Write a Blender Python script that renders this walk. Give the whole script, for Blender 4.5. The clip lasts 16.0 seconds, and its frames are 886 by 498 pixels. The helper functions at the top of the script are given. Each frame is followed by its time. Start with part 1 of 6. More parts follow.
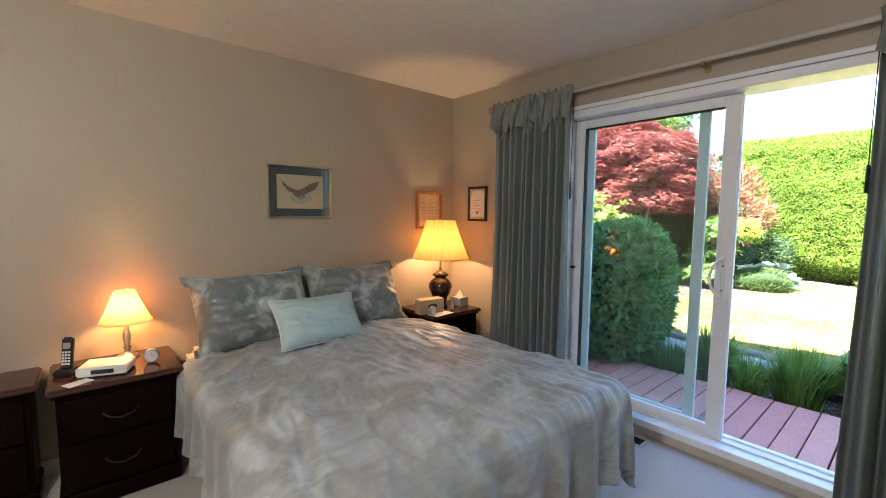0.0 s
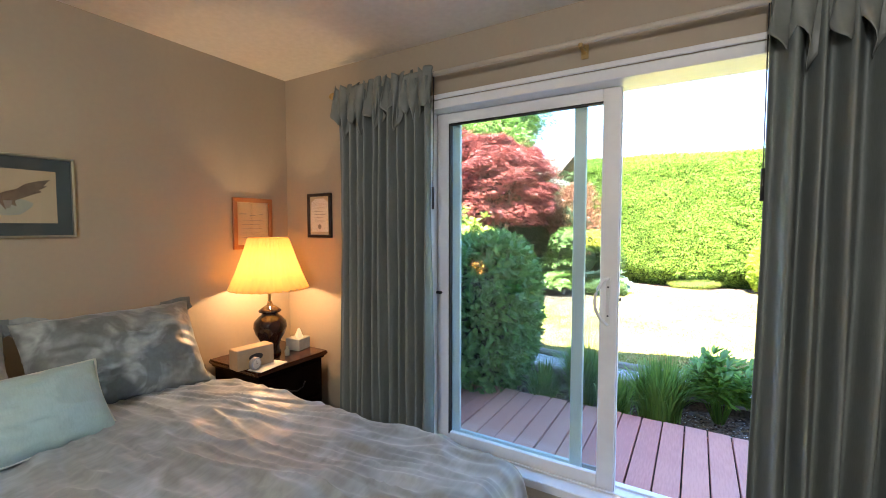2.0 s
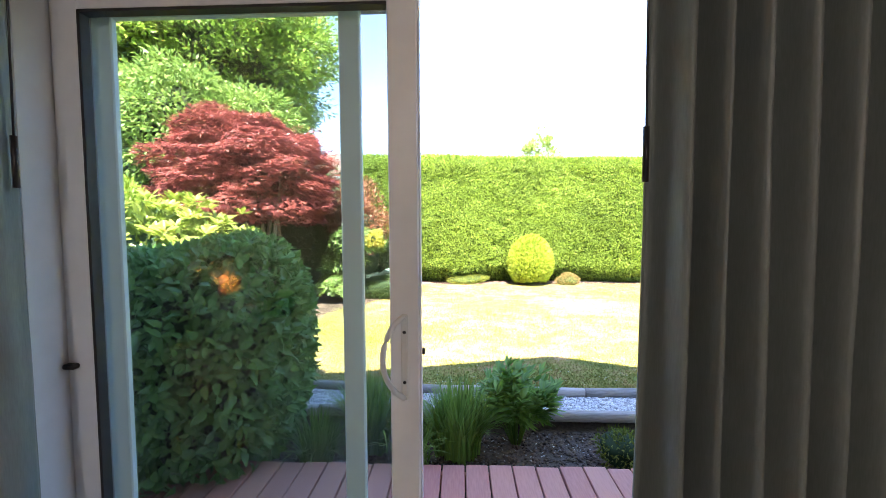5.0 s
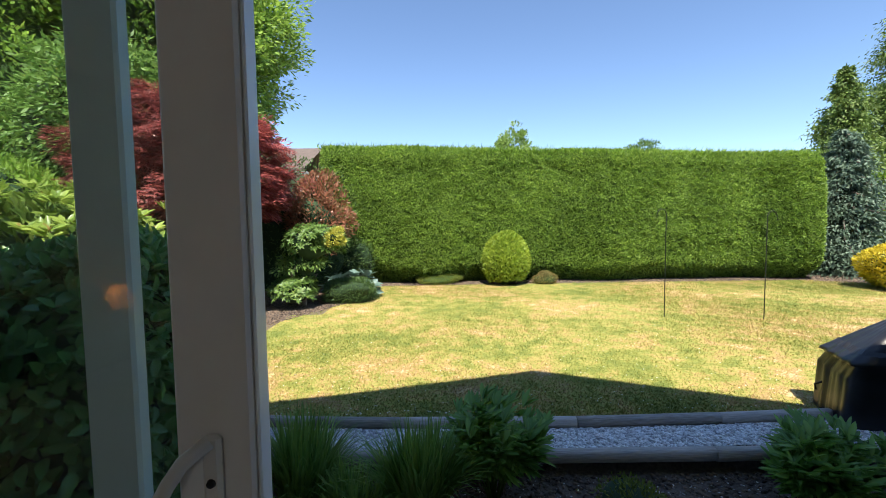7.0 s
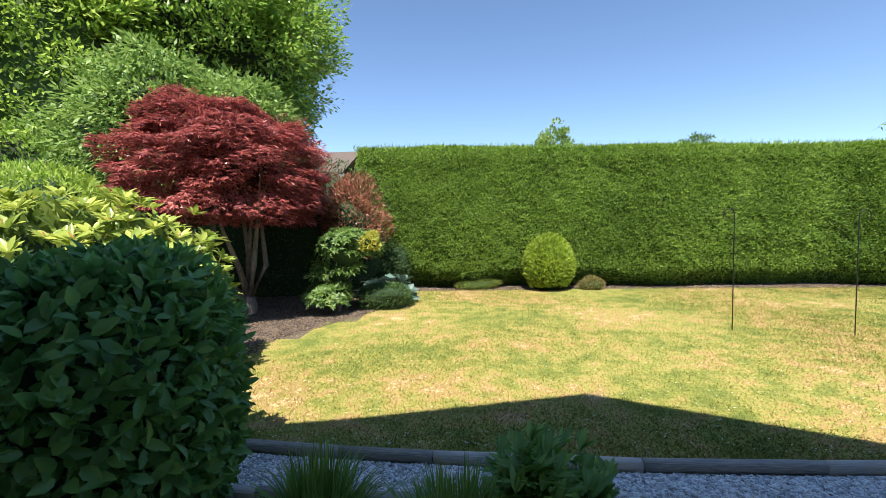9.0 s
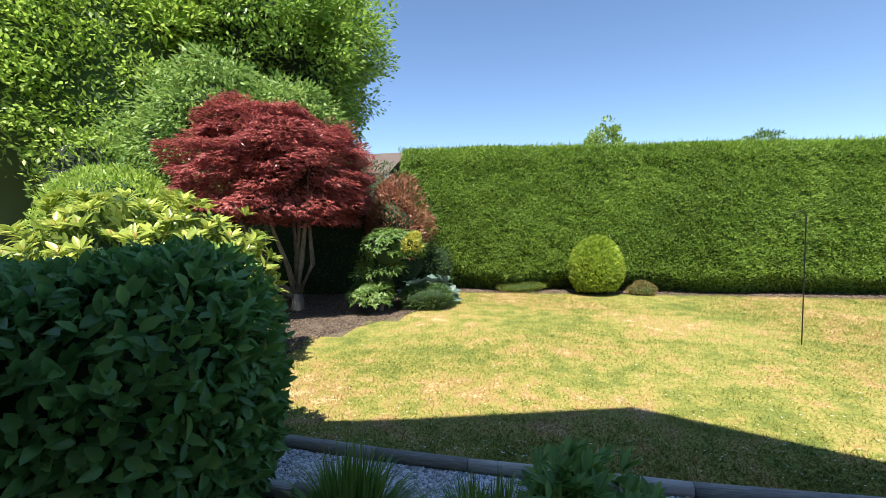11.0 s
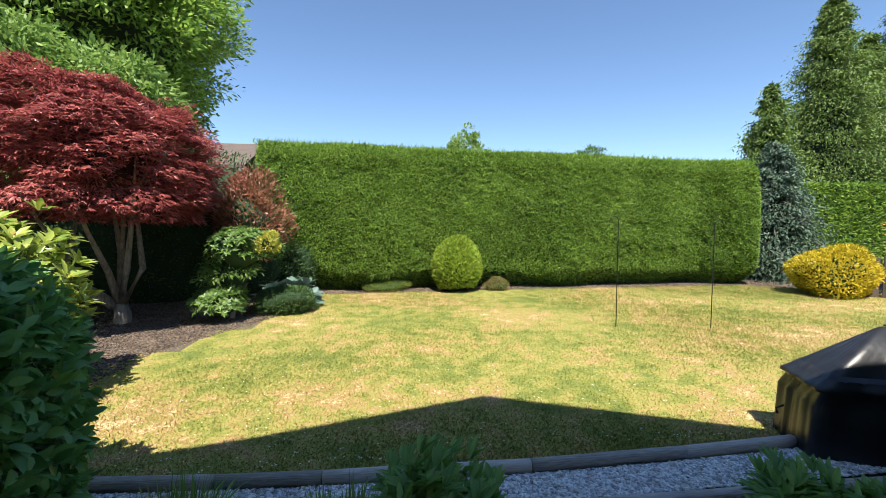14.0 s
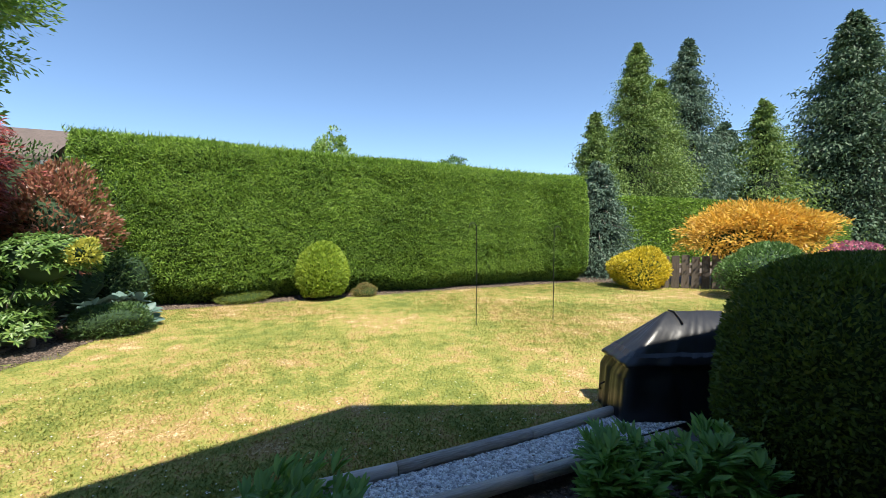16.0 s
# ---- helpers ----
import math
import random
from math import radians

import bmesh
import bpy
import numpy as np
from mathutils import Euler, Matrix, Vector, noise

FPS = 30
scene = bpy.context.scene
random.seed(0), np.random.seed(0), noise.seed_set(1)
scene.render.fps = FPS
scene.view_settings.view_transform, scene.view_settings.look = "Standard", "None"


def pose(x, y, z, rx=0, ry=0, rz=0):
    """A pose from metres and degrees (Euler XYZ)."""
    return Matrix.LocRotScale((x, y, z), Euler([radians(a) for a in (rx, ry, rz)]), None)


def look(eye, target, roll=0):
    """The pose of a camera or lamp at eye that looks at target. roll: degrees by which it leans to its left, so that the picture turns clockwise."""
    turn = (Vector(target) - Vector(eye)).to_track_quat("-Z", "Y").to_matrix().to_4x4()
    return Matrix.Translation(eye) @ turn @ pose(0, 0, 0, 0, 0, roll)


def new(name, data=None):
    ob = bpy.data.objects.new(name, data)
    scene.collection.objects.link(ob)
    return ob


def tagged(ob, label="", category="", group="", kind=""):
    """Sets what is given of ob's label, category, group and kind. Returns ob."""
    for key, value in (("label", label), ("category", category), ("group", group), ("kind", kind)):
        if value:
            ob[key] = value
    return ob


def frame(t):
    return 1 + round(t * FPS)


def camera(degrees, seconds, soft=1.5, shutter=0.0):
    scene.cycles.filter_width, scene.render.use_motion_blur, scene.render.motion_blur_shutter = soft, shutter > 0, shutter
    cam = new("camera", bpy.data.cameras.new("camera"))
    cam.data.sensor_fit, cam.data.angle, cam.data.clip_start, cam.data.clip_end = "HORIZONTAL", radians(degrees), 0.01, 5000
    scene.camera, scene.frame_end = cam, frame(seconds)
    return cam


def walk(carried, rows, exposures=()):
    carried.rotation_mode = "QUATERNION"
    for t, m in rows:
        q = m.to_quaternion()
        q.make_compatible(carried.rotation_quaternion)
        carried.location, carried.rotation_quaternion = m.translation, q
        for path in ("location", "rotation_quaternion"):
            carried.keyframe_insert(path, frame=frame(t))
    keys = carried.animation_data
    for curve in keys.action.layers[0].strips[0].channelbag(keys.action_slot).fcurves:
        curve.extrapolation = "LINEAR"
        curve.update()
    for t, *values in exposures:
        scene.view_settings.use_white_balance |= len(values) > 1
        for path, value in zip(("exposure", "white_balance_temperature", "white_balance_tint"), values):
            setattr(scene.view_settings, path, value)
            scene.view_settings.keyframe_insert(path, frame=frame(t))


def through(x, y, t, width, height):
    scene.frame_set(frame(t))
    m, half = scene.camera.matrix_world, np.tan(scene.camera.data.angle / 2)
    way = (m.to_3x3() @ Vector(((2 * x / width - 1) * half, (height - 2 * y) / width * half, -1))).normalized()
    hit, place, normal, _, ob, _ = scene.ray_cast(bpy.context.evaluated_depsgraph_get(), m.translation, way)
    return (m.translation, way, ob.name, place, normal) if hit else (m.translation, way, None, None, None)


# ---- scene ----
cam = camera(93.1, 16.0, soft=0.9)
PATH = [
    (0.0, pose(-0.163, 0.013, 1.399, 85.09, -0.56, 49.31)),
    (0.5, pose(-0.273, 0.156, 1.407, 85.41, -0.29, 46.55)),
    (1.0, pose(-0.412, 0.299, 1.417, 85.91, -0.07, 42.34)),
    (1.5, pose(-0.495, 0.439, 1.407, 86.40, 0.09, 37.04)),
    (2.0, pose(-0.558, 0.621, 1.405, 86.96, -0.03, 31.14)),
    (2.5, pose(-0.601, 0.788, 1.401, 87.46, -0.31, 24.91)),
    (3.0, pose(-0.657, 0.957, 1.403, 87.69, -0.39, 18.78)),
    (3.5, pose(-0.725, 1.118, 1.408, 87.63, -0.31, 13.20)),
    (4.0, pose(-0.760, 1.287, 1.403, 87.26, -0.23, 7.98)),
    (4.5, pose(-0.755, 1.463, 1.409, 87.00, 0.06, 4.60)),
    (5.0, pose(-0.760, 1.617, 1.408, 86.76, 0.28, 2.39)),
    (7.3, pose(-0.664, 2.400, 1.382, 86.39, 0.69, -1.13)),
    (7.5, pose(-0.658, 2.448, 1.382, 86.42, 0.79, -0.97)),
    (8.0, pose(-0.660, 2.615, 1.395, 86.43, 0.86, -0.33)),
    (8.5, pose(-0.668, 2.668, 1.408, 86.48, 0.95, 1.35)),
    (9.0, pose(-0.672, 2.700, 1.413, 86.63, 1.14, 4.15)),
    (9.5, pose(-0.680, 2.722, 1.414, 86.73, 1.09, 7.73)),
    (12.0, pose(-0.595, 2.784, 1.436, 86.78, 0.65, 10.44)),
    (12.5, pose(-0.582, 2.798, 1.437, 86.70, 0.50, 6.31)),
    (13.0, pose(-0.570, 2.795, 1.439, 86.62, 0.22, 1.73)),
    (13.5, pose(-0.564, 2.789, 1.445, 86.47, 0.09, -2.97)),
    (14.0, pose(-0.554, 2.791, 1.443, 86.51, 0.02, -7.43)),
    (14.5, pose(-0.547, 2.786, 1.445, 86.65, -0.03, -11.81)),
    (15.0, pose(-0.552, 2.760, 1.456, 86.83, -0.02, -16.21)),
    (15.5, pose(-0.538, 2.764, 1.452, 87.05, -0.09, -20.73)),
    (16.0, pose(-0.518, 2.765, 1.454, 87.21, -0.08, -25.12)),
]
EXPOSURES = [(0.0, 3.75, 6250, 14), (2.5, 4.0, 6350, 14), (3.5, 3.9, 6800, 18), (4.5, 3.65, 6900, 21), (5.0, 3.2, 6900, 21), (6.3, 1.7, 6900, 18), (7.3, 0.98, 6350, 8), (8.5, 0.95, 6450, 9), (12.0, 0.95, 6450, 8.5), (16.0, 0.84, 6350, 8)]
walk(cam, PATH, EXPOSURES)

# ---------------- light ----------------
SUN_TRAVEL = Vector((0.0, 0.5, -0.866)).normalized()
world = bpy.data.worlds.new("sky")
scene.world = world
world.use_nodes = True
wn = world.node_tree.nodes
sky = wn.new("ShaderNodeTexSky")
sky.sky_type = "NISHITA"
sky.sun_disc = False
sky.sun_elevation = radians(60)
sky.sun_rotation = radians(180)
sky.altitude = 1500
sky.air_density, sky.dust_density, sky.ozone_density = 1.0, 0.0, 3.2
world.node_tree.links.new(sky.outputs[0], wn["Background"].inputs[0])
wn["Background"].inputs[1].default_value = 0.115
sun_data = bpy.data.lights.new("sun", "SUN")
sun_data.energy, sun_data.angle, sun_data.color = 5.0, radians(0.53), (1.0, 0.92, 0.79)
sun = new("sun", sun_data)
sun.matrix_world = look((0, -20, 20), Vector((0, -20, 20)) + SUN_TRAVEL)


CEILING_WATTS = 6.2


# ---------------- materials ----------------
def material(name, base, rough=0.6, metal=0.0):
    m = bpy.data.materials.new(name)
    m.use_nodes = True
    b = m.node_tree.nodes["Principled BSDF"]
    b.inputs["Base Color"].default_value = (*base, 1)
    b.inputs["Roughness"].default_value = rough
    b.inputs["Metallic"].default_value = metal
    return m


def grain(m, a, b, scale=8.0, big=0.8, bump=0.2, depth=0.002, stretch=(1, 1, 1), per=None, coarse=0.35, detail=6.0, fine=None):
    """Two scales of variation between the colours a and b, and a bump. per: "island" or "object" adds a shift of its own to each piece."""
    nt = m.node_tree
    n, ln = nt.nodes, nt.links
    bs = n["Principled BSDF"]
    co = n.new("ShaderNodeTexCoord")
    mp = n.new("ShaderNodeMapping")
    mp.inputs["Scale"].default_value = stretch
    ln.new(co.outputs["Object"], mp.inputs[0])
    t1 = n.new("ShaderNodeTexNoise")
    t1.inputs["Scale"].default_value, t1.inputs["Detail"].default_value = scale, detail
    t2 = n.new("ShaderNodeTexNoise")
    t2.inputs["Scale"].default_value, t2.inputs["Detail"].default_value = big, 3
    ln.new(mp.outputs[0], t1.inputs[0])
    ln.new(co.outputs["Object"], t2.inputs[0])
    mix = n.new("ShaderNodeMath")
    mix.operation = "MULTIPLY_ADD"
    mix.inputs[1].default_value = coarse
    ln.new(t2.outputs["Fac"], mix.inputs[0])
    sc = n.new("ShaderNodeMath")
    sc.operation = "MULTIPLY"
    sc.inputs[1].default_value = 1 - coarse
    ln.new(t1.outputs["Fac"], sc.inputs[0])
    ln.new(sc.outputs[0], mix.inputs[2])
    last = mix.outputs[0]
    if per:
        if per == "object":
            src = n.new("ShaderNodeObjectInfo").outputs["Random"]
        else:
            src = n.new("ShaderNodeNewGeometry").outputs["Random Per Island"]
        ad = n.new("ShaderNodeMath")
        ad.operation = "MULTIPLY_ADD"
        ad.inputs[1].default_value = 0.42
        ln.new(src, ad.inputs[0])
        sb = n.new("ShaderNodeMath")
        sb.operation = "SUBTRACT"
        sb.inputs[1].default_value = 0.21
        ln.new(last, sb.inputs[0])
        ln.new(sb.outputs[0], ad.inputs[2])
        last = ad.outputs[0]
    ramp = n.new("ShaderNodeValToRGB")
    ramp.color_ramp.elements[0].position, ramp.color_ramp.elements[1].position = 0.3, 0.7
    ramp.color_ramp.elements[0].color, ramp.color_ramp.elements[1].color = (*a, 1), (*b, 1)
    ln.new(last, ramp.inputs[0])
    ln.new(ramp.outputs[0], bs.inputs["Base Color"])
    if bump:
        bp = n.new("ShaderNodeBump")
        bp.inputs["Strength"].default_value, bp.inputs["Distance"].default_value = bump, depth
        src = t1.outputs["Fac"]
        if fine:
            t3 = n.new("ShaderNodeTexNoise")
            t3.inputs["Scale"].default_value = fine
            ln.new(co.outputs["Object"], t3.inputs[0])
            src = t3.outputs["Fac"]
        ln.new(src, bp.inputs["Height"])
        ln.new(bp.outputs[0], bs.inputs["Normal"])
    return m


def leafy(name, dark, light, gloss=0.45, through=0.35, tint=None, scale=1.2):
    """Foliage: each leaf its own tone, light that shines through."""
    m = material(name, light, gloss)
    nt = m.node_tree
    n, ln = nt.nodes, nt.links
    bs = n["Principled BSDF"]
    geo = n.new("ShaderNodeNewGeometry")
    co = n.new("ShaderNodeTexCoord")
    t = n.new("ShaderNodeTexNoise")
    t.inputs["Scale"].default_value = scale
    ln.new(co.outputs["Object"], t.inputs[0])
    ad = n.new("ShaderNodeMath")
    ad.operation = "MULTIPLY_ADD"
    ad.inputs[1].default_value = 0.6
    ln.new(geo.outputs["Random Per Island"], ad.inputs[0])
    sb = n.new("ShaderNodeMath")
    sb.operation = "MULTIPLY"
    sb.inputs[1].default_value = 0.45
    ln.new(t.outputs["Fac"], sb.inputs[0])
    ln.new(sb.outputs[0], ad.inputs[2])
    ramp = n.new("ShaderNodeValToRGB")
    e = ramp.color_ramp.elements
    e[0].position, e[1].position = 0.15, 0.8
    e[0].color, e[1].color = (*dark, 1), (*light, 1)
    if tint:
        k = e.new(0.93)
        k.color = (*tint, 1)
    ln.new(ad.outputs[0], ramp.inputs[0])
    ln.new(ramp.outputs[0], bs.inputs["Base Color"])
    tr = n.new("ShaderNodeBsdfTranslucent")
    ln.new(ramp.outputs[0], tr.inputs[0])
    mx = n.new("ShaderNodeMixShader")
    mx.inputs[0].default_value = through
    ln.new(bs.outputs[0], mx.inputs[1])
    ln.new(tr.outputs[0], mx.inputs[2])
    ln.new(mx.outputs[0], n["Material Output"].inputs[0])
    return m


M = {}
M["wall"] = grain(material("wall_paint", (0.4, 0.3, 0.2), 0.55), (0.385, 0.325, 0.245), (0.42, 0.355, 0.265), 40, 0.6, 0.25, 0.0015, coarse=0.6)
M["ceiling"] = grain(material("ceiling_plaster", (0.7, 0.68, 0.62), 0.9), (0.72, 0.69, 0.63), (0.82, 0.79, 0.73), 30, 0.7, 0.5, 0.004)
M["carpet"] = grain(material("carpet_pile", (0.5, 0.48, 0.44), 0.95), (0.40, 0.38, 0.35), (0.56, 0.54, 0.50), 260, 2.5, 0.8, 0.006)
M["vinyl"] = grain(material("vinyl_frame", (0.7, 0.7, 0.7), 0.35), (0.80, 0.81, 0.82), (0.86, 0.87, 0.88), 20, 1.5, 0.05, 0.0005)
M["trim"] = grain(material("cream_trim", (0.6, 0.56, 0.48), 0.45), (0.52, 0.47, 0.38), (0.58, 0.53, 0.44), 20, 1.5, 0.05, 0.0005)
M["stucco"] = grain(material("outer_stucco", (0.6, 0.56, 0.5), 0.9), (0.5, 0.47, 0.42), (0.6, 0.57, 0.5), 60, 0.8, 0.6, 0.006)
M["roofing"] = grain(material("roof_shingle", (0.12, 0.1, 0.09), 0.95), (0.10, 0.085, 0.075), (0.2, 0.17, 0.15), 18, 1.0, 0.7, 0.01)
M["greymetal"] = grain(material("grey_metal", (0.3, 0.32, 0.34), 0.45), (0.30, 0.32, 0.34), (0.36, 0.38, 0.4), 20, 2, 0.05, 0.0004)
M["teal_vinyl"] = material("teal_edge_vinyl", (0.55, 0.68, 0.69), 0.35)
M["gasket"] = material("black_gasket", (0.02, 0.02, 0.02), 0.6)
M["darkmetal"] = material("dark_metal", (0.03, 0.03, 0.03), 0.4, 0.6)
M["brass"] = material("brass", (0.55, 0.4, 0.18), 0.3, 1.0)
M["chrome"] = material("brushed_silver", (0.6, 0.58, 0.5), 0.3, 1.0)
# dark cherry taken to near black: the unlit fronts' shade is in the colour
M["cherry"] = grain(material("dark_shaded_cherry_wood", (0.05, 0.02, 0.014), 0.22), (0.0035, 0.0018, 0.0014), (0.008, 0.0035, 0.0025), 9, 1.5, 0.12, 0.0008, (1, 12, 12))
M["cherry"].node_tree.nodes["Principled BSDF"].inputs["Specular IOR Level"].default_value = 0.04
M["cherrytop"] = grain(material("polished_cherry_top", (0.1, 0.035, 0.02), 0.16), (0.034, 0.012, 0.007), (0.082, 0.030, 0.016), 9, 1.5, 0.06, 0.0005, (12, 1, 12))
M["curtain"] = grain(material("slate_curtain_satin", (0.13, 0.15, 0.145), 0.5), (0.15, 0.175, 0.165), (0.20, 0.225, 0.215), 320, 3.0, 0.12, 0.0006, (1, 1, 0.1))
M["valance"] = grain(material("slate_valance", (0.13, 0.15, 0.14), 0.45), (0.16, 0.18, 0.165), (0.24, 0.26, 0.24), 16, 2.0, 0.2, 0.001)
M["skirt"] = grain(material("bed_skirt_cloth", (0.35, 0.38, 0.36), 0.8), (0.36, 0.38, 0.35), (0.44, 0.46, 0.43), 120, 2, 0.2, 0.0008)
M["sheet"] = grain(material("cream_sheet", (0.6, 0.54, 0.42), 0.8), (0.55, 0.5, 0.4), (0.62, 0.57, 0.47), 80, 2, 0.2, 0.0008)
M["cushion"] = grain(material("mint_satin", (0.42, 0.5, 0.46), 0.42), (0.33, 0.44, 0.42), (0.40, 0.52, 0.5), 200, 5, 0.1, 0.0005, (1, 1, 0.15))
M["piping"] = material("pale_piping", (0.6, 0.63, 0.55), 0.5)
M["white_plastic"] = grain(material("white_plastic", (0.7, 0.7, 0.68), 0.35), (0.66, 0.66, 0.63), (0.74, 0.74, 0.72), 10, 2, 0.03, 0.0003)
M["black_plastic"] = grain(material("black_plastic", (0.02, 0.02, 0.022), 0.3), (0.015, 0.015, 0.017), (0.03, 0.03, 0.032), 10, 2, 0.03, 0.0003)
M["silver_plastic"] = material("silver_plastic", (0.4, 0.41, 0.42), 0.3, 0.5)
M["ceramic"] = grain(material("black_ceramic", (0.015, 0.01, 0.01), 0.08), (0.012, 0.008, 0.008), (0.03, 0.014, 0.012), 6, 2, 0, 0)
M["paper"] = material("paper_white", (0.72, 0.7, 0.64), 0.8)
M["tanbox"] = grain(material("tan_tissue_box", (0.4, 0.3, 0.19), 0.7), (0.36, 0.27, 0.17), (0.43, 0.33, 0.21), 30, 3, 0.05, 0.0003)
M["greybox"] = grain(material("grey_tissue_box", (0.3, 0.33, 0.33), 0.6), (0.28, 0.31, 0.32), (0.36, 0.39, 0.38), 30, 8, 0.05, 0.0003)
M["oak"] = grain(material("orange_wood_frame", (0.3, 0.12, 0.04), 0.35), (0.24, 0.09, 0.03), (0.36, 0.15, 0.05), 14, 2, 0.1, 0.0005)
M["darkframe"] = material("dark_wood_frame", (0.018, 0.009, 0.007), 0.3)
M["mat"] = grain(material("teal_grey_mat", (0.05, 0.075, 0.08), 0.8), (0.045, 0.068, 0.072), (0.06, 0.085, 0.09), 60, 3, 0.1, 0.0003)
M["print"] = grain(material("cream_print", (0.5, 0.44, 0.3), 0.7), (0.46, 0.38, 0.24), (0.56, 0.49, 0.34), 5, 2, 0, 0)
M["ink"] = grain(material("brown_ink", (0.14, 0.1, 0.07), 0.8), (0.09, 0.065, 0.045), (0.22, 0.17, 0.12), 60, 6, 0, 0)
M["inkblue"] = grain(material("pale_blue_ink", (0.3, 0.36, 0.33), 0.8), (0.3, 0.37, 0.34), (0.42, 0.44, 0.36), 20, 6, 0, 0)
M["inkgrey"] = material("grey_ink", (0.25, 0.25, 0.22), 0.8)
M["deck"] = grain(material("red_deck_paint", (0.27, 0.13, 0.13), 0.7), (0.49, 0.20, 0.165), (0.62, 0.30, 0.235), 26, 3, 0.4, 0.002, (4, 0.5, 1), "object", detail=8)
M["timber"] = grain(material("weathered_timber", (0.16, 0.14, 0.12), 0.9), (0.26, 0.245, 0.225), (0.56, 0.53, 0.50), 22, 3, 0.8, 0.006, (0.5, 5, 5), "object", detail=8)
M["soil"] = grain(material("bark_soil", (0.06, 0.045, 0.035), 0.95), (0.06, 0.046, 0.038), (0.19, 0.15, 0.12), 45, 1.5, 0.9, 0.02)
M["chips"] = grain(material("bark_chips", (0.12, 0.08, 0.06), 0.9), (0.05, 0.036, 0.029), (0.24, 0.175, 0.13), 30, 3, 0.3, 0.003, per="island")
M["stone"] = grain(material("pale_gravel", (0.4, 0.42, 0.44), 0.7), (0.30, 0.31, 0.33), (0.92, 0.94, 0.96), 20, 2, 0.3, 0.002, per="island")
M["pale_bark"] = grain(material("pale_maple_bark", (0.3, 0.24, 0.2), 0.9), (0.20, 0.155, 0.125), (0.42, 0.34, 0.28), 14, 3, 0.7, 0.008, (3, 3, 0.6))
M["maple_bark"] = grain(material("mossy_maple_bark", (0.2, 0.17, 0.14), 0.9), (0.08, 0.068, 0.055), (0.36, 0.31, 0.26), 9, 3, 0.9, 0.012, (3, 3, 0.8))
M["bark"] = grain(material("grey_bark", (0.14, 0.11, 0.09), 0.95), (0.08, 0.062, 0.05), (0.22, 0.18, 0.15), 16, 3, 0.8, 0.01, (3, 3, 0.6))
M["fence"] = grain(material("dark_fence_wood", (0.08, 0.065, 0.05), 0.9), (0.05, 0.04, 0.032), (0.12, 0.095, 0.075), 12, 3, 0.5, 0.004, (6, 6, 0.5), "object")
M["iron"] = material("black_iron", (0.025, 0.03, 0.028), 0.5, 0.5)
M["cover"] = grain(material("black_vinyl_cover", (0.016, 0.017, 0.021), 0.34), (0.012, 0.013, 0.016), (0.026, 0.027, 0.032), 9, 1.5, 0.35, 0.01)
M["strap"] = material("black_strap", (0.012, 0.012, 0.013), 0.6)
M["housewall"] = grain(material("white_siding", (0.7, 0.7, 0.68), 0.8), (0.62, 0.62, 0.6), (0.72, 0.72, 0.7), 10, 2, 0.1, 0.002)
M["houseroof"] = grain(material("brown_roof", (0.2, 0.15, 0.13), 0.95), (0.09, 0.07, 0.062), (0.16, 0.125, 0.11), 12, 2, 0.5, 0.01)

M["laurel"] = leafy("laurel_leaf", (0.08, 0.21, 0.055), (0.19, 0.40, 0.11), 0.33, 0.35, (0.27, 0.46, 0.13))
# the shade deep inside shrubs, put into the colour of a solid core
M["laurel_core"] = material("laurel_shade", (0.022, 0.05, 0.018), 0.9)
M["hedge_leaf"] = leafy("cedar_hedge", (0.055, 0.12, 0.012), (0.26, 0.41, 0.05), 0.55, 0.25, (0.37, 0.50, 0.08), 0.8)
# shade between the sprays, painted as a near-black green on solid cores
M["hedge_shade"] = grain(material("hedge_shade", (0.04, 0.08, 0.015), 0.95), (0.012, 0.028, 0.006), (0.05, 0.10, 0.015), 40, 1.5, 1.0, 0.05)
M["box_leaf"] = leafy("golden_green_leaf", (0.17, 0.28, 0.025), (0.40, 0.50, 0.06), 0.5, 0.35)
# one leaf in a sunlit and a shaded copy, the light put into the colours
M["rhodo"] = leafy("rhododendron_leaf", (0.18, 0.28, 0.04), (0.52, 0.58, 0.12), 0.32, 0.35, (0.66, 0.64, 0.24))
M["rhodo_shaded"] = leafy("shaded_rhododendron_leaf", (0.10, 0.17, 0.03), (0.28, 0.36, 0.08), 0.32, 0.35)
M["rhodo_bud"] = leafy("rust_flower_stub", (0.3, 0.12, 0.03), (0.45, 0.24, 0.06), 0.7, 0.2)
M["maple"] = leafy("red_maple_leaf", (0.13, 0.034, 0.038), (0.56, 0.155, 0.135), 0.33, 0.35, (0.72, 0.42, 0.36), 0.9)
# dark red core colour in place of the shade inside the maple
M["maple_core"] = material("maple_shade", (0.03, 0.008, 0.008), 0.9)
M["bigtree"] = leafy("broad_green_leaf", (0.09, 0.19, 0.028), (0.34, 0.50, 0.09), 0.38, 0.45, (0.56, 0.66, 0.18), 0.5)
# lighter copy of the broad leaf, with sunlight put into its colour
M["sunny"] = leafy("sunlit_green_leaf", (0.17, 0.29, 0.045), (0.52, 0.68, 0.13), 0.38, 0.5, (0.68, 0.78, 0.22), 0.5)
# a lighter inner shade, painted on the bright tree's core
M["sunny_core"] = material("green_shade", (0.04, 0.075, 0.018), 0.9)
M["dogwood"] = leafy("light_green_leaf", (0.13, 0.24, 0.05), (0.32, 0.45, 0.12), 0.5, 0.4, (0.42, 0.52, 0.20), 0.8)
# near black: the shade inside tree crowns and conifers, as a core colour
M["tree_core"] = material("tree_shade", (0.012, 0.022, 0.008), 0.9)
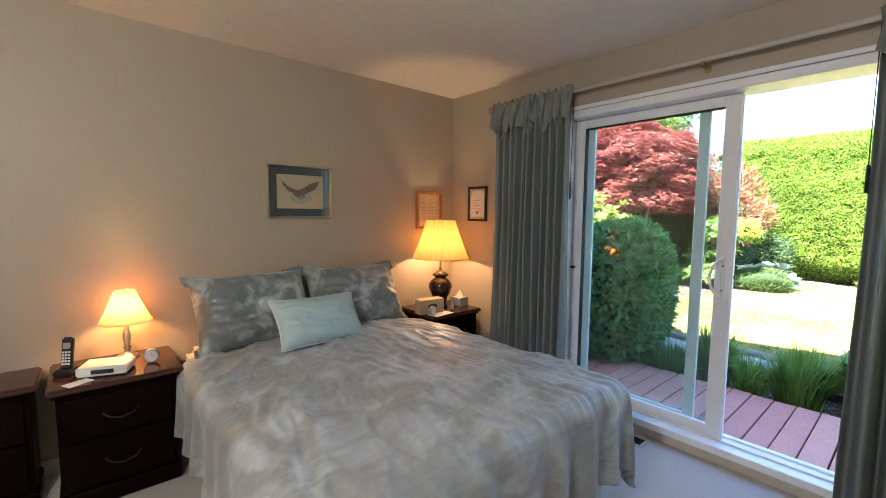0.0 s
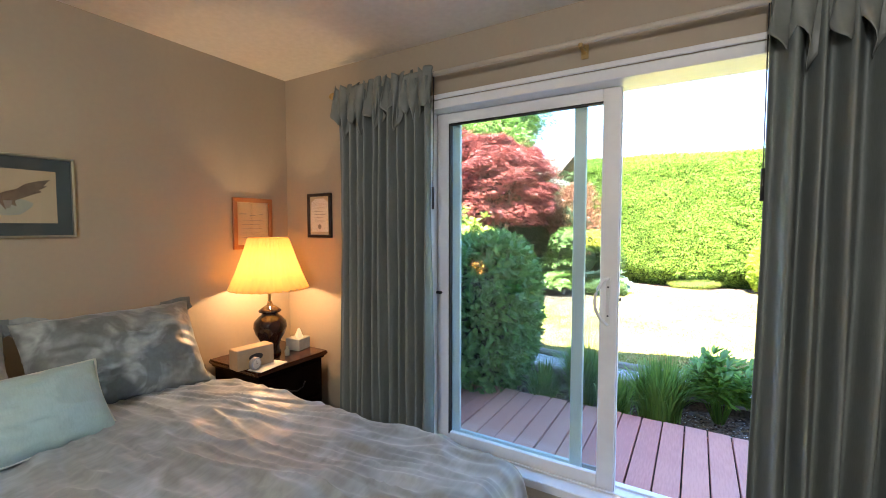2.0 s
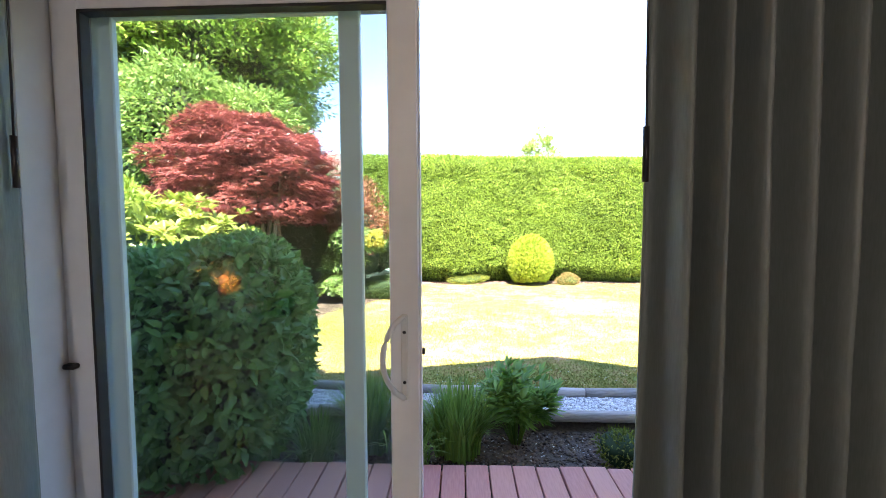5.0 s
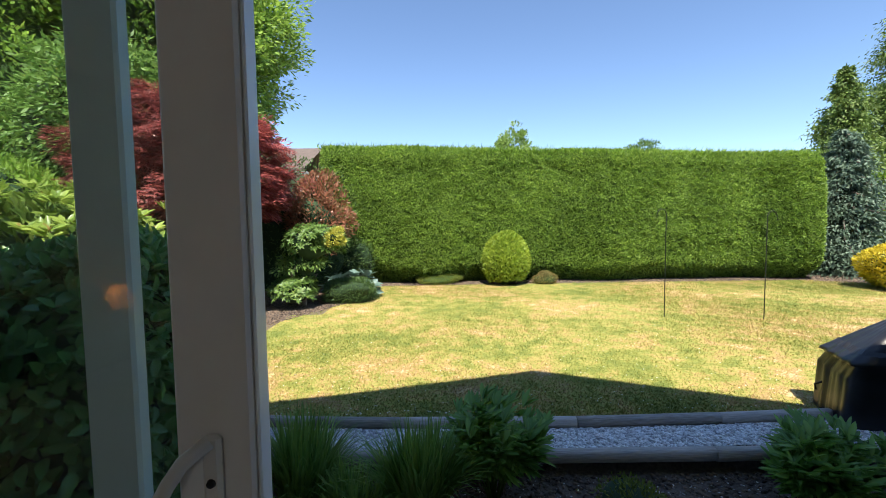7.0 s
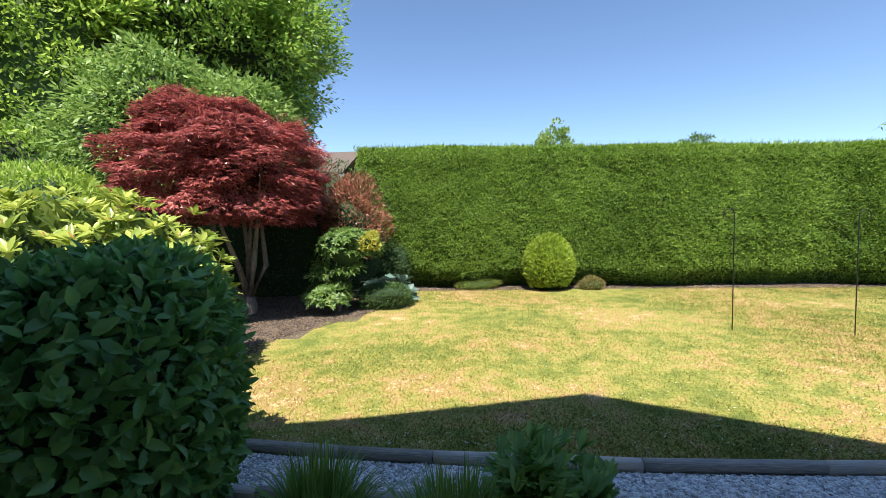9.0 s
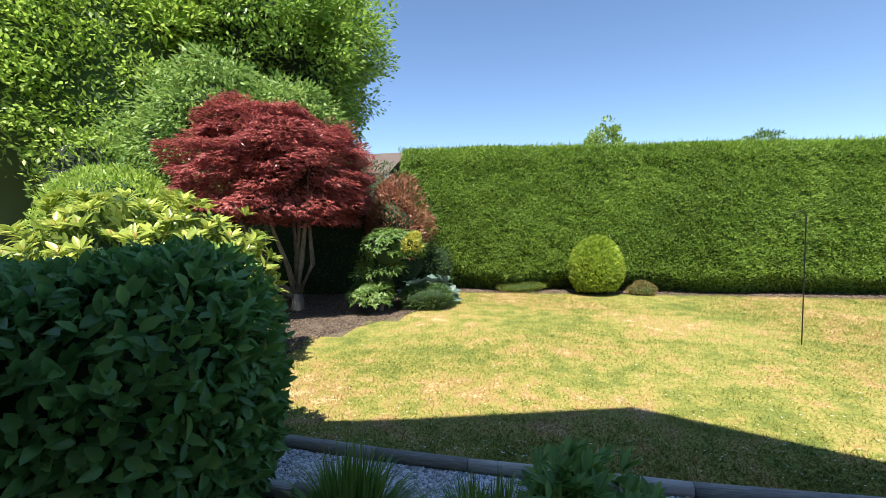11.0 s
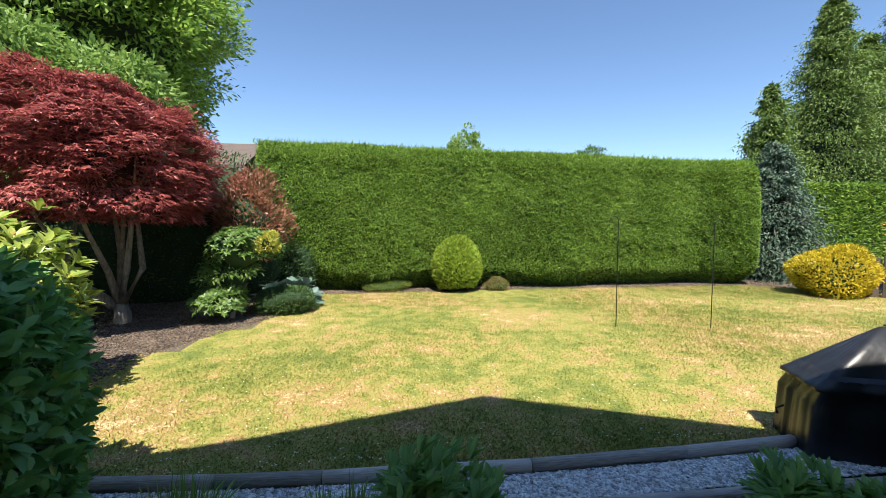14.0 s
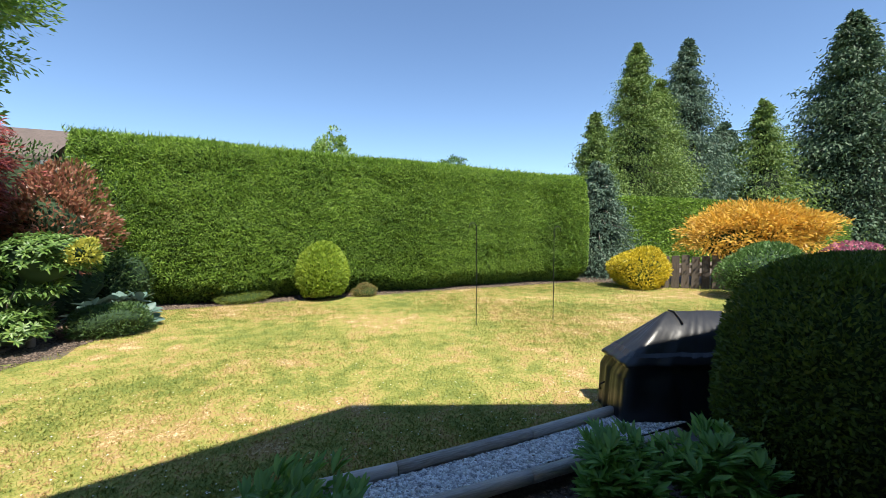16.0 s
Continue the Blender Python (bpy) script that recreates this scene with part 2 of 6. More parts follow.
M["pieris"] = leafy("pieris_leaf", (0.07, 0.15, 0.04), (0.20, 0.32, 0.07), 0.4, 0.35, (0.36, 0.42, 0.09))
M["yellow"] = leafy("yellow_leaf", (0.35, 0.36, 0.04), (0.62, 0.58, 0.12), 0.5, 0.3)
M["photinia"] = leafy("bronze_leaf", (0.12, 0.09, 0.035), (0.44, 0.17, 0.11), 0.4, 0.3, (0.60, 0.42, 0.26))
M["hosta"] = leafy("blue_hosta_leaf", (0.08, 0.15, 0.12), (0.17, 0.26, 0.23), 0.5, 0.2)
M["lowgreen"] = leafy("low_green_leaf", (0.03, 0.07, 0.018), (0.08, 0.15, 0.035), 0.6, 0.2)
M["matgreen"] = leafy("heather_leaf", (0.10, 0.14, 0.02), (0.22, 0.27, 0.04), 0.7, 0.2)
M["matrust"] = leafy("russet_heather", (0.16, 0.11, 0.05), (0.28, 0.24, 0.07), 0.7, 0.2)
M["goldbush"] = leafy("gold_leaf", (0.42, 0.35, 0.02), (0.78, 0.62, 0.05), 0.5, 0.35)
M["orange"] = leafy("orange_gold_leaf", (0.48, 0.27, 0.035), (0.78, 0.50, 0.08), 0.5, 0.4, (0.8, 0.62, 0.14))
M["midgreen"] = leafy("mid_green_leaf", (0.06, 0.13, 0.03), (0.14, 0.25, 0.06), 0.5, 0.3)
M["spruce"] = leafy("blue_grey_needle", (0.045, 0.085, 0.055), (0.14, 0.215, 0.145), 0.6, 0.2)
M["fir"] = leafy("dark_fir_needle", (0.03, 0.065, 0.035), (0.09, 0.15, 0.075), 0.6, 0.2)
M["cedar"] = leafy("cedar_needle", (0.055, 0.11, 0.022), (0.20, 0.29, 0.062), 0.6, 0.25)
M["yew"] = leafy("clipped_yew", (0.05, 0.09, 0.012), (0.14, 0.20, 0.02), 0.6, 0.25, (0.24, 0.3, 0.03))
M["blade"] = leafy("daylily_blade", (0.11, 0.24, 0.05), (0.27, 0.44, 0.10), 0.4, 0.35)
M["peony"] = leafy("peony_leaf", (0.10, 0.24, 0.045), (0.23, 0.42, 0.08), 0.36, 0.35)
M["flower"] = leafy("flower_petals", (0.3, 0.1, 0.2), (0.6, 0.2, 0.25), 0.6, 0.3)


def damask(name, dark, light, scale=4.2, bands=30):
    m = material(name, light, 0.42)
    nt = m.node_tree
    n, ln = nt.nodes, nt.links
    bs = n["Principled BSDF"]
    co = n.new("ShaderNodeTexCoord")
    v = n.new("ShaderNodeTexNoise")
    v.inputs["Scale"].default_value, v.inputs["Detail"].default_value, v.inputs["Distortion"].default_value = scale, 2.5, 1.1
    ln.new(co.outputs["Object"], v.inputs[0])
    r = n.new("ShaderNodeValToRGB")
    r.color_ramp.elements[0].position, r.color_ramp.elements[1].position = 0.46, 0.66
    r.color_ramp.elements[0].color, r.color_ramp.elements[1].color = (*dark, 1), (*light, 1)
    ln.new(v.outputs["Fac"], r.inputs[0])
    w = n.new("ShaderNodeTexNoise")
    w.inputs["Scale"].default_value = 2.0
    mp = n.new("ShaderNodeMapping")
    mp.inputs["Scale"].default_value = (bands, 1, bands)
    ln.new(co.outputs["Object"], mp.inputs[0])
    ln.new(mp.outputs[0], w.inputs[0])
    mul = n.new("ShaderNodeMix")
    mul.data_type, mul.blend_type = "RGBA", "MULTIPLY"
    mul.inputs[0].default_value = 0.55
    ln.new(r.outputs[0], mul.inputs[6])
    ln.new(w.outputs["Color"], mul.inputs[7])
    bw = n.new("ShaderNodeRGBToBW")
    ln.new(w.outputs["Color"], bw.inputs[0])
    mul2 = n.new("ShaderNodeMix")
    mul2.data_type, mul2.blend_type = "RGBA", "OVERLAY"
    mul2.inputs[0].default_value = 0.35
    ln.new(r.outputs[0], mul2.inputs[6])
    ln.new(bw.outputs[0], mul2.inputs[7])
    ln.new(mul2.outputs[2], bs.inputs["Base Color"])
    bs.inputs["Sheen Weight"].default_value = 0.3
    rr = n.new("ShaderNodeMapRange")
    rr.inputs[3].default_value, rr.inputs[4].default_value = 0.46, 0.28
    ln.new(v.outputs["Fac"], rr.inputs[0])
    ln.new(rr.outputs[0], bs.inputs["Roughness"])
    return m


M["damask"] = damask("silver_damask", (0.25, 0.27, 0.262), (0.40, 0.44, 0.455))
M["pillow_damask"] = damask("banded_damask", (0.15, 0.17, 0.165), (0.42, 0.46, 0.45), 6.5, 26)


def shade_cloth(name, col, through=0.6):
    m = material(name, col, 0.8)
    nt = m.node_tree
    tr = nt.nodes.new("ShaderNodeBsdfTranslucent")
    tr.inputs[0].default_value = (*col, 1)
    mx = nt.nodes.new("ShaderNodeMixShader")
    mx.inputs[0].default_value = through
    nt.links.new(nt.nodes["Principled BSDF"].outputs[0], mx.inputs[1])
    nt.links.new(tr.outputs[0], mx.inputs[2])
    nt.links.new(mx.outputs[0], nt.nodes["Material Output"].inputs[0])
    return m


M["shade_gold"] = shade_cloth("pleated_gold_shade", (0.74, 0.44, 0.14), 0.28)
M["shade_cream"] = shade_cloth("cream_panel_shade", (0.78, 0.50, 0.26), 0.34)


def glass(name, col=(0.93, 1.0, 0.98), gloss=0.07):
    m = bpy.data.materials.new(name)
    m.use_nodes = True
    n, ln = m.node_tree.nodes, m.node_tree.links
    n.remove(n["Principled BSDF"])
    tr = n.new("ShaderNodeBsdfTransparent")
    tr.inputs[0].default_value = (*col, 1)
    gl = n.new("ShaderNodeBsdfGlossy")
    gl.inputs["Roughness"].default_value = 0.02
    mx = n.new("ShaderNodeMixShader")
    mx.inputs[0].default_value = gloss
    ln.new(tr.outputs[0], mx.inputs[1])
    ln.new(gl.outputs[0], mx.inputs[2])
    ln.new(mx.outputs[0], n["Material Output"].inputs[0])
    return m


M["glass"] = glass("pane_glass", (0.965, 1.0, 0.99), 0.06)
M["picglass"] = glass("picture_glass", (1, 1, 1), 0.06)
M["mesh"] = glass("insect_mesh", (0.86, 0.88, 0.88), 0.01)
M["bulb"] = bpy.data.materials.new("bulb_glow")
M["bulb"].use_nodes = True
M["bulb"].node_tree.nodes["Principled BSDF"].inputs["Emission Color"].default_value = (1, 0.62, 0.28, 1)
M["bulb"].node_tree.nodes["Principled BSDF"].inputs["Emission Strength"].default_value = 0.6

M["dome"] = bpy.data.materials.new("frosted_dome")
M["dome"].use_nodes = True
M["dome"].node_tree.nodes["Principled BSDF"].inputs["Emission Color"].default_value = (1, 0.9, 0.75, 1)
M["dome"].node_tree.nodes["Principled BSDF"].inputs["Emission Strength"].default_value = 1.5


def lawn_material(name="dry_lawn", blades=False):
    m = material(name, (0.3, 0.28, 0.1), 0.95)
    nt = m.node_tree
    n, ln = nt.nodes, nt.links
    co = n.new("ShaderNodeTexCoord")
    out = []
    for s, d in ((0.6, 4), (4.5, 9), (30, 5)):
        t = n.new("ShaderNodeTexNoise")
        t.inputs["Scale"].default_value, t.inputs["Detail"].default_value = s, d
        ln.new(co.outputs["Object"], t.inputs[0])
        out.append(t.outputs["Fac"])
    a = n.new("ShaderNodeMath")
    a.operation = "ADD"
    ln.new(out[0], a.inputs[0])
    ln.new(out[1], a.inputs[1])
    b = n.new("ShaderNodeMath")
    b.operation = "MULTIPLY_ADD"
    b.inputs[1].default_value = 0.75
    ln.new(out[2], b.inputs[0])
    ln.new(a.outputs[0], b.inputs[2])
    mr = n.new("ShaderNodeMapRange")
    mr.inputs[1].default_value, mr.inputs[2].default_value = 1.12, 1.68
    ln.new(b.outputs[0], mr.inputs[0])
    if blades:
        geo = n.new("ShaderNodeNewGeometry")
        c2 = n.new("ShaderNodeMath")
        c2.operation = "MULTIPLY_ADD"
        c2.inputs[1].default_value = 0.32
        ln.new(geo.outputs["Random Per Island"], c2.inputs[0])
        ln.new(b.outputs[0], c2.inputs[2])
        mr.inputs[1].default_value, mr.inputs[2].default_value = 1.28, 1.84
        ln.new(c2.outputs[0], mr.inputs[0])
    ramp = n.new("ShaderNodeValToRGB")
    e = ramp.color_ramp.elements
    e[0].position, e[0].color = 0.0, (0.15, 0.19, 0.035, 1)
    e[1].position, e[1].color = 1.0, (0.60, 0.48, 0.25, 1)
    k = e.new(0.35)
    k.color = (0.255, 0.265, 0.055, 1)
    k = e.new(0.6)
    k.color = (0.385, 0.33, 0.10, 1)
    k = e.new(0.78)
    k.color = (0.36, 0.22, 0.09, 1)
    ln.new(mr.outputs[0], ramp.inputs[0])
    bs = n["Principled BSDF"]
    ln.new(ramp.outputs[0], bs.inputs["Base Color"])
    bp = n.new("ShaderNodeBump")
    bp.inputs["Strength"].default_value, bp.inputs["Distance"].default_value = 0.9, 0.03
    ln.new(out[2], bp.inputs["Height"])
    ln.new(bp.outputs[0], bs.inputs["Normal"])
    return m


M["lawn"] = lawn_material()
M["grass"] = lawn_material("grass_blade", True)


# ---------------- helpers ----------------
def mesh_of(name, verts, faces, mat, smooth=False):
    me = bpy.data.meshes.new(name)
    me.from_pydata([tuple(map(float, v)) for v in verts], [], [tuple(map(int, f)) for f in faces])
    if mat:
        me.materials.append(mat)
    if smooth:
        me.polygons.foreach_set("use_smooth", [True] * len(me.polygons))
    me.update()
    return me


def put(name, me, parent=None, label="", loc=(0, 0, 0), category="", group="", kind=""):
    ob = new(name, me)
    ob.location = loc
    if parent is not None:
        ob.parent = parent
    tagged(ob, label, category, group, kind)
    return ob


def part(name, bm, mat, parent=None, label="", smooth=False, **tags):
    me = bpy.data.meshes.new(name)
    bm.to_mesh(me)
    bm.free()
    me.materials.append(mat)
    if smooth:
        me.polygons.foreach_set("use_smooth", [True] * len(me.polygons))
    return put(name, me, parent, label, **tags)


def thing(name, label, category, loc=(0, 0, 0), rz=0.0, group="", kind=""):
    ob = new(name)
    ob.location = loc
    ob.rotation_euler = (0, 0, rz)
    ob.empty_display_size = 0.1
    return tagged(ob, label, category, group, kind)


def box_bm(x0, x1, y0, y1, z0, z1, bevel=0.0, seg=1, bm=None):
    own = bm is None
    bm = bm or bmesh.new()
    r = bmesh.ops.create_cube(bm, size=1.0)
    for v in r["verts"]:
        v.co = Vector(((x0 + x1) / 2 + v.co.x * (x1 - x0), (y0 + y1) / 2 + v.co.y * (y1 - y0), (z0 + z1) / 2 + v.co.z * (z1 - z0)))
    if bevel:
        es = list({e for v in r["verts"] for e in v.link_edges})
        bmesh.ops.bevel(bm, geom=es, offset=bevel, segments=seg, affect="EDGES")
    return bm


def lathe(profile, seg=24, centre=(0, 0, 0)):
    vs, fs = [], []
    n = len(profile)
    for i in range(seg):
        a = 2 * math.pi * i / seg
        for r, z in profile:
            vs.append((centre[0] + r * math.cos(a), centre[1] + r * math.sin(a), centre[2] + z))
    for i in range(seg):
        j = (i + 1) % seg
        for k in range(n - 1):
            fs.append((i * n + k, j * n + k, j * n + k + 1, i * n + k + 1))
    return vs, fs


def tube(path, radii, seg=8):
    vs, fs = [], []
    path = [Vector(p) for p in path]
    for i, p in enumerate(path):
        d = (path[min(i + 1, len(path) - 1)] - path[max(i - 1, 0)]).normalized()
        a = d.cross(Vector((0.13, 0.31, 0.94))).normalized() if abs(d.z) < 0.95 else d.cross(Vector((1, 0.1, 0))).normalized()
        b = d.cross(a).normalized()
        r = radii[i] if isinstance(radii, (list, tuple)) else radii
        for k in range(seg):
            t = 2 * math.pi * k / seg
            vs.append(p + a * (r * math.cos(t)) + b * (r * math.sin(t)))
    for i in range(len(path) - 1):
        for k in range(seg):
            q = (k + 1) % seg
            fs.append((i * seg + k, i * seg + q, (i + 1) * seg + q, (i + 1) * seg + k))
    fs.append(tuple(range(seg))[::-1])
    fs.append(tuple((len(path) - 1) * seg + k for k in range(seg)))
    return vs, fs


def joined(pieces):
    vs, fs = [], []
    for v, f in pieces:
        o = len(vs)
        vs.extend(v)
        fs.extend(tuple(i + o for i in g) for g in f)
    return vs, fs


def unit(a):
    return a / np.maximum(np.linalg.norm(a, axis=1, keepdims=True), 1e-9)


def leaf_mesh(name, P, D, N, L, Wd, mat, fold=0.25, curl=0.15, wide=0.42):
    """Leaves at P, growing along D, facing N, L long and Wd wide: an oval, folded along its rib."""
    n = len(P)
    D = unit(D)
    S = unit(np.cross(D, N))
    N = unit(np.cross(S, D))
    L, Wd = np.broadcast_to(L, n)[:, None], np.broadcast_to(Wd, n)[:, None]
    W2 = Wd / 2
    st = ((0.0, 0.0), (max(wide - 0.20, 0.14), 0.78), (wide + 0.12, 1.0), (0.86, 0.52), (1.0, 0.0))
    rib = [P + D * L * s - N * L * curl * s * s for s, w in st]
    lf = [rib[k] + S * W2 * st[k][1] + N * Wd * fold * st[k][1] for k in (1, 2, 3)]
    rt = [rib[k] - S * W2 * st[k][1] + N * Wd * fold * st[k][1] for k in (1, 2, 3)]
    V = np.stack(rib + lf + rt, 1).reshape(-1, 3)
    o = (np.arange(n) * 11)[:, None]
    tri = np.array([[0, 1, 5, 1, 2, 6, 1, 6, 5, 2, 3, 7, 2, 7, 6, 3, 4, 7, 0, 8, 1, 1, 9, 2, 1, 8, 9, 2, 10, 3, 2, 9, 10, 3, 10, 4]])
    F = (o + tri).reshape(-1)
    me = bpy.data.meshes.new(name)
    me.vertices.add(len(V))
    me.vertices.foreach_set("co", V.astype(np.float32).ravel())
    me.loops.add(len(F))
    me.loops.foreach_set("vertex_index", F.astype(np.int32))
    me.polygons.add(len(F) // 3)
    me.polygons.foreach_set("loop_start", np.arange(0, len(F), 3, dtype=np.int32))
    me.polygons.foreach_set("loop_total", np.full(len(F) // 3, 3, dtype=np.int32))
    me.materials.append(mat)
    me.update(calc_edges=True)
    me.validate()
    return me


def kite_mesh(name, P, D, N, L, Wd, mat):
    """As leaf_mesh, but flat kites of two triangles, for what is small or far."""
    n = len(P)
    D = unit(D)
    S = unit(np.cross(D, N))
    L, Wd = np.broadcast_to(L, n)[:, None], np.broadcast_to(Wd, n)[:, None]
    V = np.stack([P, P + D * L * 0.45 + S * Wd / 2, P + D * L, P + D * L * 0.45 - S * Wd / 2], 1).reshape(-1, 3)
    F = ((np.arange(n) * 4)[:, None] + np.array([[0, 1, 2, 0, 2, 3]])).reshape(-1)
    me = bpy.data.meshes.new(name)
    me.vertices.add(len(V))
    me.vertices.foreach_set("co", V.astype(np.float32).ravel())
    me.loops.add(len(F))
    me.loops.foreach_set("vertex_index", F.astype(np.int32))
    me.polygons.add(len(F) // 3)
    me.polygons.foreach_set("loop_start", np.arange(0, len(F), 3, dtype=np.int32))
    me.polygons.foreach_set("loop_total", np.full(len(F) // 3, 3, dtype=np.int32))
    me.materials.append(mat)
    me.update(calc_edges=True)
    me.validate()
    return me


def sphere_points(n, rng):
    v = rng.normal(size=(n, 3))
    return unit(v)


def lumpy(U, rng, amp=0.12, k=7):
    """A smooth uneven radius for the unit directions U."""
    r = np.ones(len(U))
    for i in range(k):
        d = unit(rng.normal(size=(1, 3)))[0]
        r += amp * rng.uniform(0.4, 1.0) * np.sin(U @ d * rng.uniform(2.5, 6) + rng.uniform(0, 6))
    return r


def blob_core(name, c, r, mat, parent, rng, amp=0.08, power=2.0, floor_z=None, shrink=0.86):
    bm = bmesh.new()
    bmesh.ops.create_icosphere(bm, subdivisions=4, radius=1.0)
    U = np.array([v.co[:] for v in bm.verts])
    U = unit(U)
    s = (np.abs(U) ** power).sum(1) ** (-1 / power)
    rr = s * lumpy(U, rng, amp) * shrink
    for v, u, q in zip(bm.verts, U, rr):
        v.co = Vector((c[0] + u[0] * q * r[0], c[1] + u[1] * q * r[1], c[2] + u[2] * q * r[2]))
        if floor_z is not None:
            v.co.z = max(v.co.z, floor_z)
    return part(name, bm, mat, parent, smooth=True)


def bush(name, label, category, c, r, n, L, Wd, mat, core, seed, power=2.0, depth=0.25, up=0.35, droop=0.0, amp=0.08, flat=False, group="", spread=0.8, stem=True, shrink=0.84, fold=0.25):
    """A shrub: stem, a core coloured as inner shade and leaves all round. c: centre of the crown; r: half axes."""
    rng = np.random.default_rng(seed)
    ob = thing(name, label, category, (c[0], c[1], max(c[2] - r[2], -0.12)), group=group)
    off = np.array([0, 0, c[2] - ob.location.z])
    U = sphere_points(n, rng)
    low = U[:, 2] < -0.75
    U[low, 2] *= -1
    s = (np.abs(U) ** power).sum(1) ** (-1 / power)
    amp_seed = np.random.default_rng(seed + 1)
    rad = s * lumpy(U, amp_seed, amp) * (1 - depth * rng.random(n) ** 1.6)
    P = U * rad[:, None] * np.array(r) + off
    D = U * 0.6 + rng.normal(size=(n, 3)) * spread * 0.5 + np.array([0, 0, up - droop])
    N = U + rng.normal(size=(n, 3)) * 0.45 + np.array([0, 0, 0.4])
    Ls, Ws = L * rng.uniform(0.65, 1.2, n), Wd * rng.uniform(0.7, 1.15, n)
    me = (kite_mesh if flat else leaf_mesh)(name + "_leaves", P, D, N, Ls, Ws, mat)
    put("leaves", me, ob)
    # solid dark blob that stands for the shade between the leaves
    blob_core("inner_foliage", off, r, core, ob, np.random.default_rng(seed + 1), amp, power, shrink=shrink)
    if stem:
        v, f = tube([(0, 0, -0.1), (0.01, 0.0, 0.1), (0.0, 0.02, off[2])], [0.05, 0.04, 0.02], 7)
        put("stem", mesh_of("stem", v, f, M["bark"], True), ob)
    return ob


# ---------------- the room ----------------
WY, OY, ZC = 2.65, 2.87, 2.44      # inner and outer face of the window wall, ceiling
XL, XR, YB = -3.1, 2.6, -2.6
DX0, DX1, DZ1 = -1.95, 0.06, 2.115


def slab(name, x0, x1, y0, y1, z0, z1, mat, label="", parent=None, bevel=0.0, kind="structure"):
    return part(name, box_bm(x0, x1, y0, y1, z0, z1, bevel), mat, parent, label, kind=kind)


slab("floor", XL, XR, YB, WY + 0.02, -0.15, 0.0, M["carpet"], "pale grey cut-pile carpet floor")
slab("ceiling", XL - 0.2, XR + 0.2, YB - 0.2, OY, ZC, ZC + 0.12, M["ceiling"], "off-white textured plaster ceiling")
slab("wall_west", XL - 0.2, XL, YB - 0.2, OY, -0.15, ZC, M["wall"], "tan painted bedroom wall behind the bed")
slab("wall_east", XR, XR + 0.2, YB - 0.2, OY, -0.15, ZC, M["wall"], "tan painted bedroom wall")
slab("wall_south", XL, XR, YB - 0.2, YB, -0.15, ZC, M["wall"], "tan painted bedroom wall")
slab("wall_north", XL, DX0, WY, OY - 0.02, -0.15, ZC, M["wall"], "tan painted wall beside the patio door")
slab("wall_north", DX1, XR, WY, OY - 0.02, -0.15, ZC, M["wall"], "tan painted wall beside the patio door")
slab("wall_north", DX0, DX1, WY, OY - 0.02, DZ1, ZC, M["wall"], "tan painted wall over the patio door")
slab("wall_north", DX0, DX1, WY + 0.02, OY - 0.02, -0.15, 0.055, M["trim"], "cream sill base under the patio door")
for a, b in ((XL - 0.2, DX0), (DX1, XR + 0.2)):
    slab("wall_outside", a, b, OY - 0.02, OY, -0.4, ZC, M["stucco"], "pale stucco outer wall")
slab("wall_outside", DX0, DX1, OY - 0.02, OY, DZ1, ZC, M["stucco"], "pale stucco outer wall over the door")
slab("baseboard", XL, DX0 - 0.06, WY - 0.014, WY, 0, 0.09, M["trim"], "cream painted baseboard", bevel=0.003)
slab("baseboard", DX1 + 0.06, XR, WY - 0.014, WY, 0, 0.09, M["trim"], "cream painted baseboard", bevel=0.003)
slab("baseboard", XL, XL + 0.014, YB, WY - 0.014, 0, 0.09, M["trim"], "cream painted baseboard", bevel=0.003)

# the gable end and the roof over the room
RY = 3.25
prof = [(-5.05, 3.08), (-1.55, 4.38), (0.27, 5.25), (2.27, 3.69), (5.33, 2.65)]
bm = bmesh.new()
lo = [bm.verts.new((x, RY, z)) for x, z in prof]
hi = [bm.verts.new((x, -3.2, z)) for x, z in prof]
for i in range(4):
    bm.faces.new((hi[i], hi[i + 1], lo[i + 1], lo[i]))
roof = part("roof", bm, M["roofing"], label="brown shingle roof with a low gable", kind="structure")
mod = roof.modifiers.new("thick", "SOLIDIFY")
mod.thickness = 0.14
mod.offset = -1
slab("roof", -5.2, 5.2, -3.2, 2.88, 2.57, 2.66, M["roofing"], "flat rear part of the roof")
slab("wall_outside", -5.2, XL - 0.2, OY - 0.02, OY, -0.4, 2.0, M["stucco"], "pale stucco outer wall")
slab("wall_outside", XR + 0.2, 5.2, OY - 0.02, OY, -0.4, 2.0, M["stucco"], "pale stucco outer wall")

gw = bmesh.new()
gp = [(-5.2, 2.44), (-5.2, 2.85)] + [(x, z - 0.15) for x, z in prof[1:4]] + [(5.2, 2.53), (5.2, 2.44)]
for y in (2.84, 2.87):
    [gw.verts.new((x, y, z)) for x, z in gp]
gw.verts.ensure_lookup_table()
gw.faces.new([gw.verts[i] for i in range(7)])
gw.faces.new([gw.verts[i] for i in range(13, 6, -1)])
for i in range(6):
    gw.faces.new([gw.verts[i + 1], gw.verts[i], gw.verts[i + 7], gw.verts[i + 8]])
part("wall_gable", gw, M["stucco"], label="pale stucco gable wall", kind="structure")
cl = thing("ceiling_light", "round frosted flush ceiling light, lit", "ceiling light", (-0.55, -0.75, 2.44))
v, f = lathe([(0.0, -0.09), (0.08, -0.082), (0.14, -0.055), (0.165, -0.02), (0.165, -0.012)], 28)
dome = put("dome", mesh_of("dome", v, f, M["dome"], True), cl)
